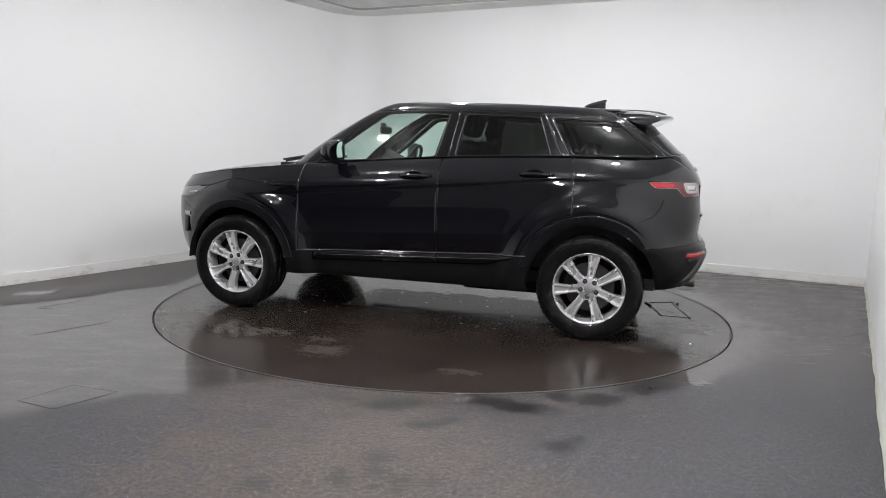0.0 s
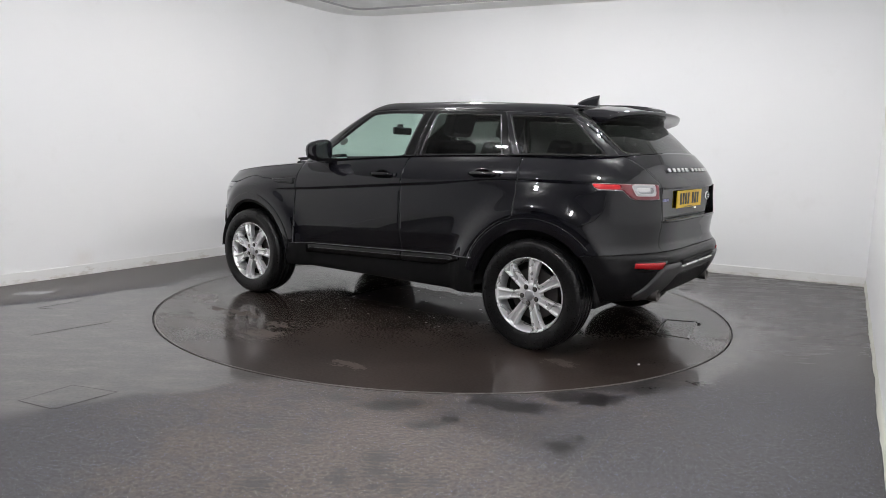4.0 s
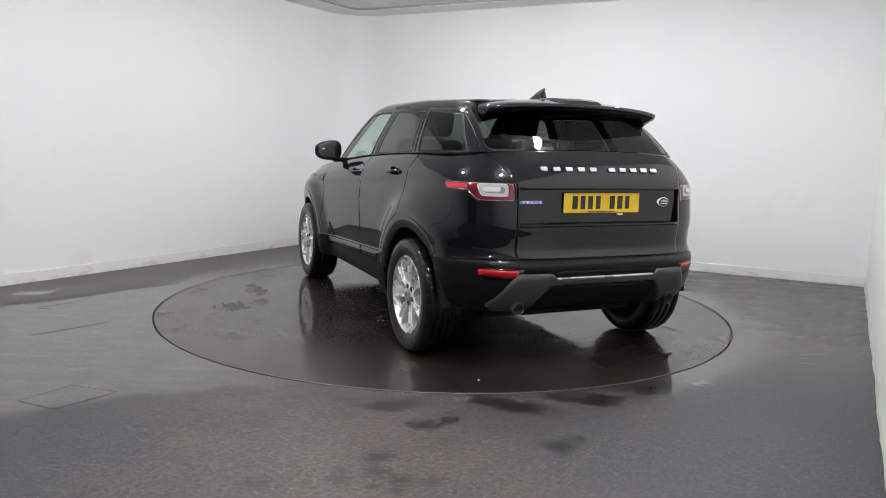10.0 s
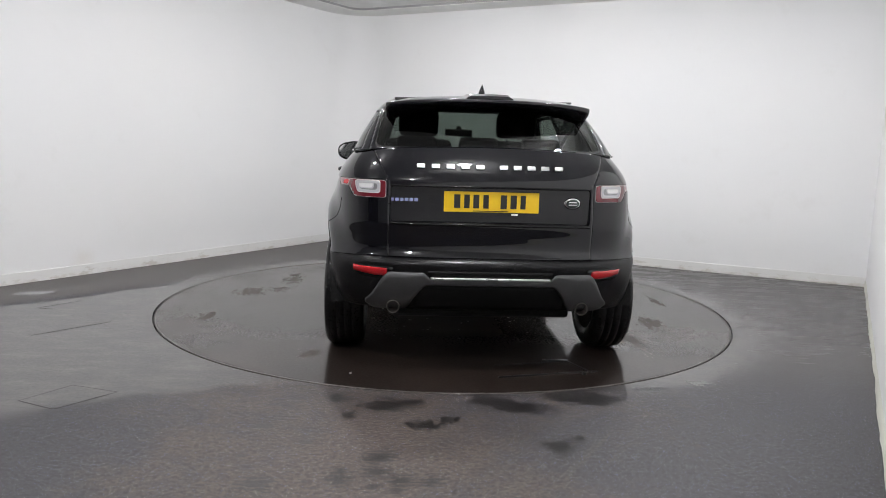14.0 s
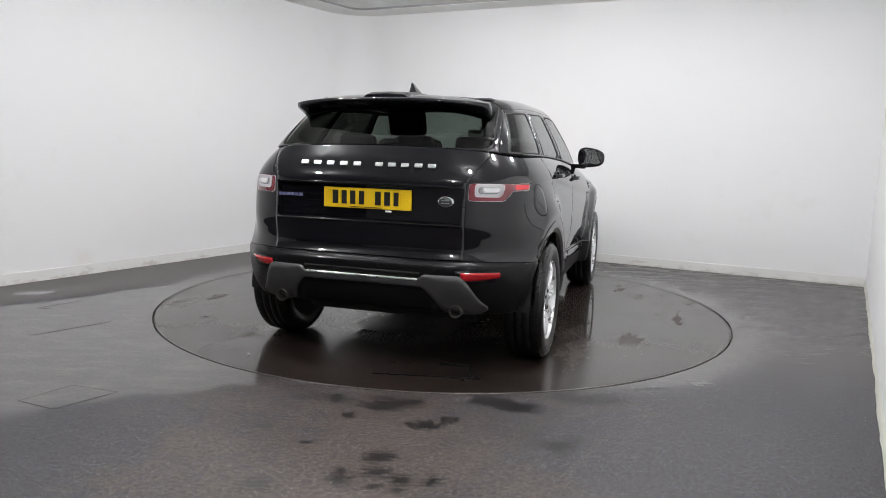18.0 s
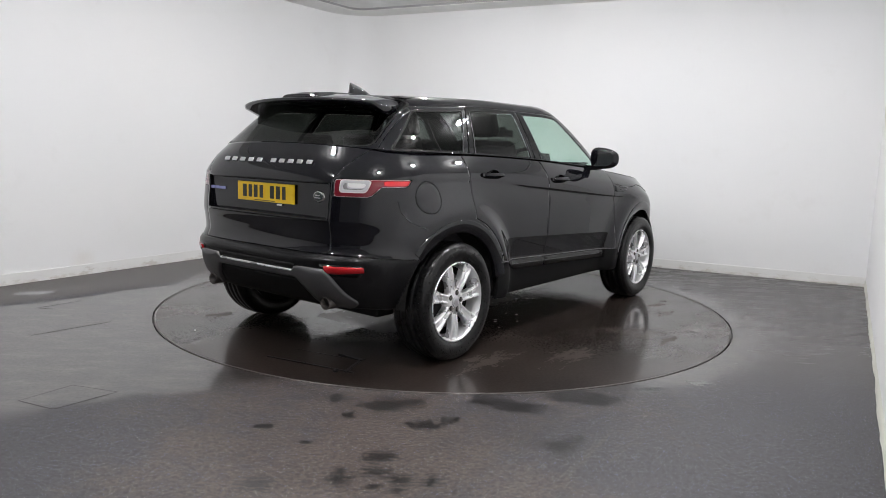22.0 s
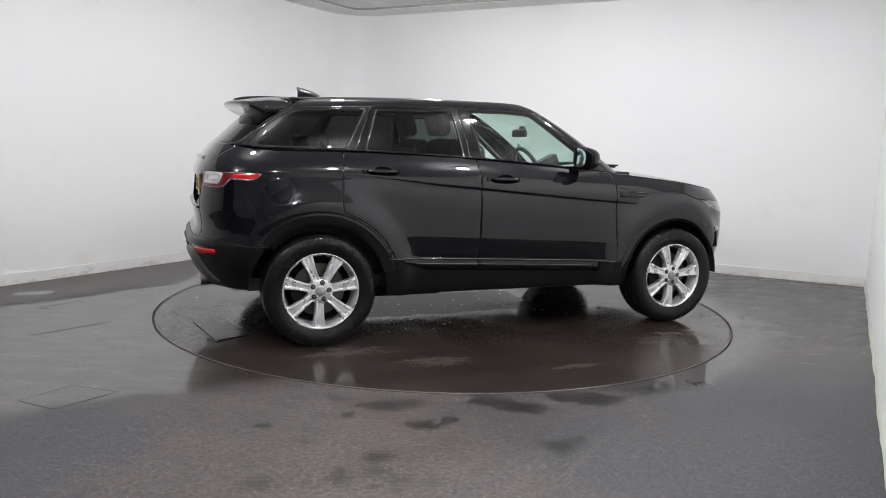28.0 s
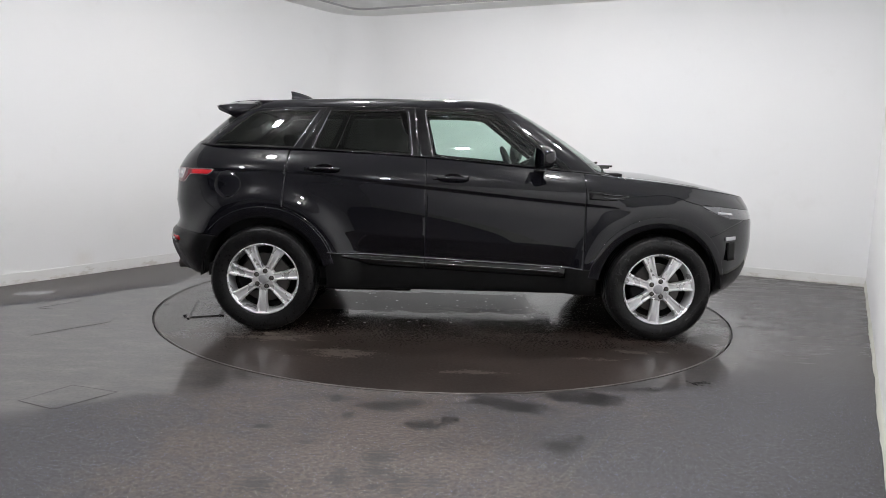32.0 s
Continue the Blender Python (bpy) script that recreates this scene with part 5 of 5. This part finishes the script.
    part("inner_barrel", lathe([(0.207, 0.02), (0.200, -0.06), (0.197, -0.10)], 40), DARK_GAP, base)
    return base


SPIN = {(1.33, 1): 13, (-1.33, 1): -7, (1.33, -1): 21, (-1.33, -1): 23}
first_wheel = wheel()
first_wheel.parent = car
places = []
for wx in WHEELS:
    for s in (1, -1):
        m = pose(wx, s * 0.822, AXLE_Z, 0, 0, 0 if s > 0 else 180) @ pose(0, 0, 0, 0, SPIN[(wx, s)], 0)
        places.append(m)
first_wheel.matrix_basis = places[0]
for m in places[1:]:
    copy_thing(first_wheel, m)


# cabin: floor, dashboard, seats, steering wheel, mirror
part("cabin_floor", box(-1.75, 0.95, -0.74, 0.74, 0.34, 0.42), INTERIOR, car)
part("dashboard", prism([(0.55, 0.62), (0.50, 0.98), (0.56, 1.075), (0.72, 1.105), (1.02, 1.075), (1.02, 0.62)], "y", -0.70, 0.70), INTERIOR, car, "dark dashboard", bevel=0.03)
part("load_cover", box(-1.85, -1.18, -0.66, 0.66, 1.10, 1.13), INTERIOR, car, "dark load cover")
part("roof_lining", box(-1.45, 0.10, -0.54, 0.54, 1.548, 1.556), HEADLINING, car, "pale roof lining")
for s in (1, -1):
    part("door_card", prism([(-1.6, 0.45), (-1.6, 1.20), (-0.3, 1.165), (0.70, 1.10), (0.8, 0.45)], "y", s * 0.72 - 0.02, s * 0.72 + 0.02), INTERIOR, car)


def seat(x, y, width, lean, z=0.62, tall=0.62):
    base = new("seat")
    base.parent = car
    base.location = (x, y, z)
    part("cushion", box(-0.25, 0.27, -width / 2, width / 2, -0.06, 0.10), INTERIOR, base, bevel=0.05)
    m = Matrix.Translation((-0.24, 0, 0.05)) @ Matrix.Rotation(radians(-lean), 4, "Y")
    part("backrest", box(-0.06, 0.07, -width / 2, width / 2, 0, tall, m), INTERIOR, base, bevel=0.05)
    return base, m


for y in (0.37, -0.37):
    base, m = seat(0.10, y, 0.52, 18, 0.62, 0.68)
    part("headrest", box(-0.05, 0.05, -0.15, 0.15, 0.71, 0.91, m), INTERIOR, base, bevel=0.04)
    for d in (-0.06, 0.06):
        part("headrest_post", box(-0.006, 0.006, d - 0.006, d + 0.006, 0.60, 0.70, m), CHROME, base)
base, m = seat(-0.78, 0.0, 1.25, 20, 0.62, 0.56)
for y in (0.40, 0.0, -0.40):
    part("headrest", box(-0.04, 0.04, y - 0.13, y + 0.13, 0.57, 0.70, m), INTERIOR, base, bevel=0.035)
wheel_m = Matrix.Translation((0.36, -0.37, 1.105)) @ Matrix.Rotation(radians(-25), 4, "Y")
ring = bmesh.new()
loops = []
for k in range(40):
    a = 2 * math.pi * k / 40
    loops.append([ring.verts.new(wheel_m @ Vector((0.016 * math.sin(b), (0.180 + 0.016 * math.cos(b)) * math.cos(a), (0.180 + 0.016 * math.cos(b)) * math.sin(a)))) for b in [2 * math.pi * j / 8 for j in range(8)]])
for k in range(40):
    A, B = loops[k], loops[(k + 1) % 40]
    for j in range(8):
        ring.faces.new((A[j], A[(j + 1) % 8], B[(j + 1) % 8], B[j]))
steering = part("steering_wheel", ring, INTERIOR, car, "black steering wheel", True)
part("spoke", merged(box(-0.015, 0.015, -0.17, 0.17, -0.025, 0.025, wheel_m), box(-0.015, 0.015, -0.02, 0.02, -0.17, 0.0, wheel_m), box(0.0, 0.25, -0.04, 0.04, -0.05, 0.03, wheel_m)), INTERIOR, steering)
part("rear_view_mirror", box(0.450, 0.472, -0.12, 0.12, 1.362, 1.424), INTERIOR, car, "dark inside mirror", bevel=0.012)
part("mirror_stalk", box(0.468, 0.50, -0.02, 0.02, 1.40, 1.45), INTERIOR, car)
bm = lathe([(0, 0), (0.038, 0)], 20, "x")
bmesh.ops.transform(bm, verts=bm.verts, matrix=Matrix.Translation((0.705, 0.46, 1.285)) @ Matrix.Rotation(radians(-38), 4, "Y"))
part("windscreen_sticker", bm, TRIM, car, "small round windscreen sticker")


# ---- small things of the room ----
def run_strip(name, line, inner, material, z0, z1, label=""):
    """A flat band that follows a plan line, between it and a line set in by inner."""
    a, b = [Vector(p) for p in line], inset(line, inner)
    bm = prism([tuple(p) for p in b] + [tuple(p) for p in reversed(a)], "z", z0, z1)
    return tagged(part(name, bm, material, None, label), kind="structure")


CEIL_ARC = arc_corner(CORNER_SW, CORNER_NW, CORNER_NE, 0.55)
run_strip("trim", [CORNER_SW, *CEIL_ARC, CORNER_NE], 0.36, TRIM, ROOM_H - 0.030, ROOM_H)
bead = inset([CORNER_SW, *CEIL_ARC, CORNER_NE], 0.36)
run_strip("trim", bead, 0.005, GREY_WALL, ROOM_H - 0.024, ROOM_H)

# uneven sealed kerb along the east wall
side = (CORNER_SE - CORNER_NE).normalized()
inward = Vector((side.y, -side.x))
bm = bmesh.new()
rows = []
for k in range(121):
    p = CORNER_NE + side * (10.9 * k / 120)
    w = 0.012 + 0.006 * noise.noise((k * 0.35, 1.7, 0)) + 0.006 * noise.noise((k * 1.3, 4.2, 0))
    h = 0.055 + 0.012 * noise.noise((k * 0.3, 7.7, 2.0))
    rows.append([bm.verts.new((*(p + inward * d), z)) for d, z in ((0.001, h + 0.012), (w * 0.5, h), (w * 0.9, h * 0.55), (w, 0.0))])
for A, B in zip(rows, rows[1:]):
    for i in range(3):
        bm.faces.new((A[i], A[i + 1], B[i + 1], B[i]))
tagged(part("baseboard", bm, KERB, None, "", True), kind="structure")

# shallow puddle by the west wall; its pale colour stands for the reflected wall
bm = bmesh.new()
ring = []
for k in range(48):
    a = 2 * math.pi * k / 48
    r = 1 + 0.18 * noise.noise((2 * math.cos(a), 2 * math.sin(a), 3.3)) + 0.08 * noise.noise((5 * math.cos(a), 5 * math.sin(a), 8.1))
    u, w = 0.155 * r * math.cos(a), 0.075 * r * math.sin(a)
    ring.append(bm.verts.new((-3.315 + 0.93 * u - 0.1 * w, -0.10 + 0.22 * u + w, 0.0015)))
bm.faces.new(ring)
tagged(part("puddle", bm, WATER), "small water puddle on the floor by the wall, its reflection painted pale", "puddle")


def floor_line(name, a, b, width=0.008):
    a, b = Vector(a), Vector(b)
    t = (b - a).normalized() * width / 2
    n = Vector((-t.y, t.x))
    return prism([tuple(a + n), tuple(b + n), tuple(b - n), tuple(a - n)], "z", 0.0004, 0.0012)


# service hatches let into the floor
def hatch(corners, label):
    lid = new("floor_hatch")
    pts = [Vector(c) for c in corners]
    part("lid", prism([tuple(p) for p in pts], "z", 0.0003, 0.0009), FLOOR, lid)
    for i in range(4):
        part("joint", floor_line("joint", pts[i], pts[(i + 1) % 4], 0.005), FLOOR_GAP, lid)
    return tagged(lid, label, "hatch", "floor hatches")


hatch(((-2.02, -2.49), (-1.885, -2.25), (-1.62, -2.33), (-1.80, -2.585)), "flush service hatch in the dark wet floor")
part_line = tagged(new("floor_joint"), "short dark cut in the floor coating", "floor joint", "floor joints")
part("joint", floor_line("joint", (-3.00, -0.605), (-2.82, -0.33), 0.012), FLOOR_GAP, part_line)
part("joint", floor_line("joint", (-3.00, -0.605), (-2.86, -0.63), 0.006), FLOOR_GAP, part_line)
second = tagged(new("floor_joint"), "faint straight joint in the floor coating", "floor joint", "floor joints")
part("joint", floor_line("joint", (-2.62, -1.35), (-2.30, -0.95), 0.005), FLOOR_GAP, second)

# a thin repair sheet with dark raised edges lies on the turntable
strip = tagged(part("rubber_sheet", prism([(-1.945, -0.20), (-1.840, -0.755), (-1.640, -0.665), (-1.725, -0.205)], "z", 0.0, 0.003), DISC), "thin wet rubber sheet with lifted black edges", "sheet")
part("edge_strip", prism([(-1.952, -0.20), (-1.935, -0.20), (-1.880, -0.47), (-1.812, -0.79), (-1.828, -0.79), (-1.895, -0.46)], "z", 0.0, 0.008), RUBBER, strip, "bent black edge strip", bevel=0.002)
part("edge_strip", prism([(-1.848, -0.742), (-1.842, -0.762), (-1.636, -0.672), (-1.640, -0.656)], "z", 0.0, 0.007), RUBBER, strip, "bent black edge strip", bevel=0.002)
part("edge_strip", prism([(-1.729, -0.205), (-1.722, -0.205), (-1.655, -0.53), (-1.662, -0.53)], "z", 0.0, 0.005), RUBBER, strip, "thin black edge strip", bevel=0.001)
flap = bmesh.new()
for face in (((-1.655, -0.50, 0.004), (-1.600, -0.675, 0.004), (-1.640, -0.665, 0.004)), ((-1.655, -0.50, 0.020), (-1.600, -0.675, 0.008), (-1.640, -0.665, 0.010))):
    flap.faces.new([flap.verts.new(p) for p in face])
bmesh.ops.bridge_loops(flap, edges=flap.edges)
part("lifted_corner", flap, RUBBER, strip, "curled black corner")
part("loose_block", box(-1.882, -1.862, -0.715, -0.690, 0.0, 0.012), RUBBER, strip, bevel=0.003)
speck = part("grit", box(-1.905, -1.893, 0.616, 0.628, 0.0, 0.007), TRIM, None, bevel=0.002)
tagged(speck, "tiny white chip on the wet turntable", "chip")

# unseen dark slatted panel, added behind the camera to darken the car's reflections
shutter = tagged(new("reflection_panel"), kind="structure")
run = CORNER_SW - PANEL_START
along, turn_in = run.normalized(), Vector((run.normalized().y, -run.normalized().x))
for k in range(26):
    z = 0.02 + 0.10 * k
    a, c = PANEL_START + turn_in * 0.004, PANEL_START + run * 0.995 + turn_in * 0.004
    d = turn_in * 0.025
    part("slat", prism([tuple(a), tuple(c), tuple(c + d), tuple(a + d)], "z", z, z + 0.094), PANEL_GREY, shutter, bevel=0.004)


# ---- motion ----
CAR_AT = (0.110, -0.131)


def turned(t):
    """Degrees by which the turntable stands round at t seconds."""
    return 164.66324 + t * (-4.98108 + t * (-0.0086820 + t * 0.00012607))


def motions():
    rows_car, rows_disc = [], []
    for k in range(33):
        t = float(k)
        spin = pose(0, 0, 0, 0, 0, turned(t))
        rows_disc.append((t, spin))
        rows_car.append((t, spin @ pose(*CAR_AT, 0)))
    walk(turntable, rows_disc)
    walk(car, rows_car)
    walk(strip, rows_disc)
    walk(speck, rows_disc)


motions()
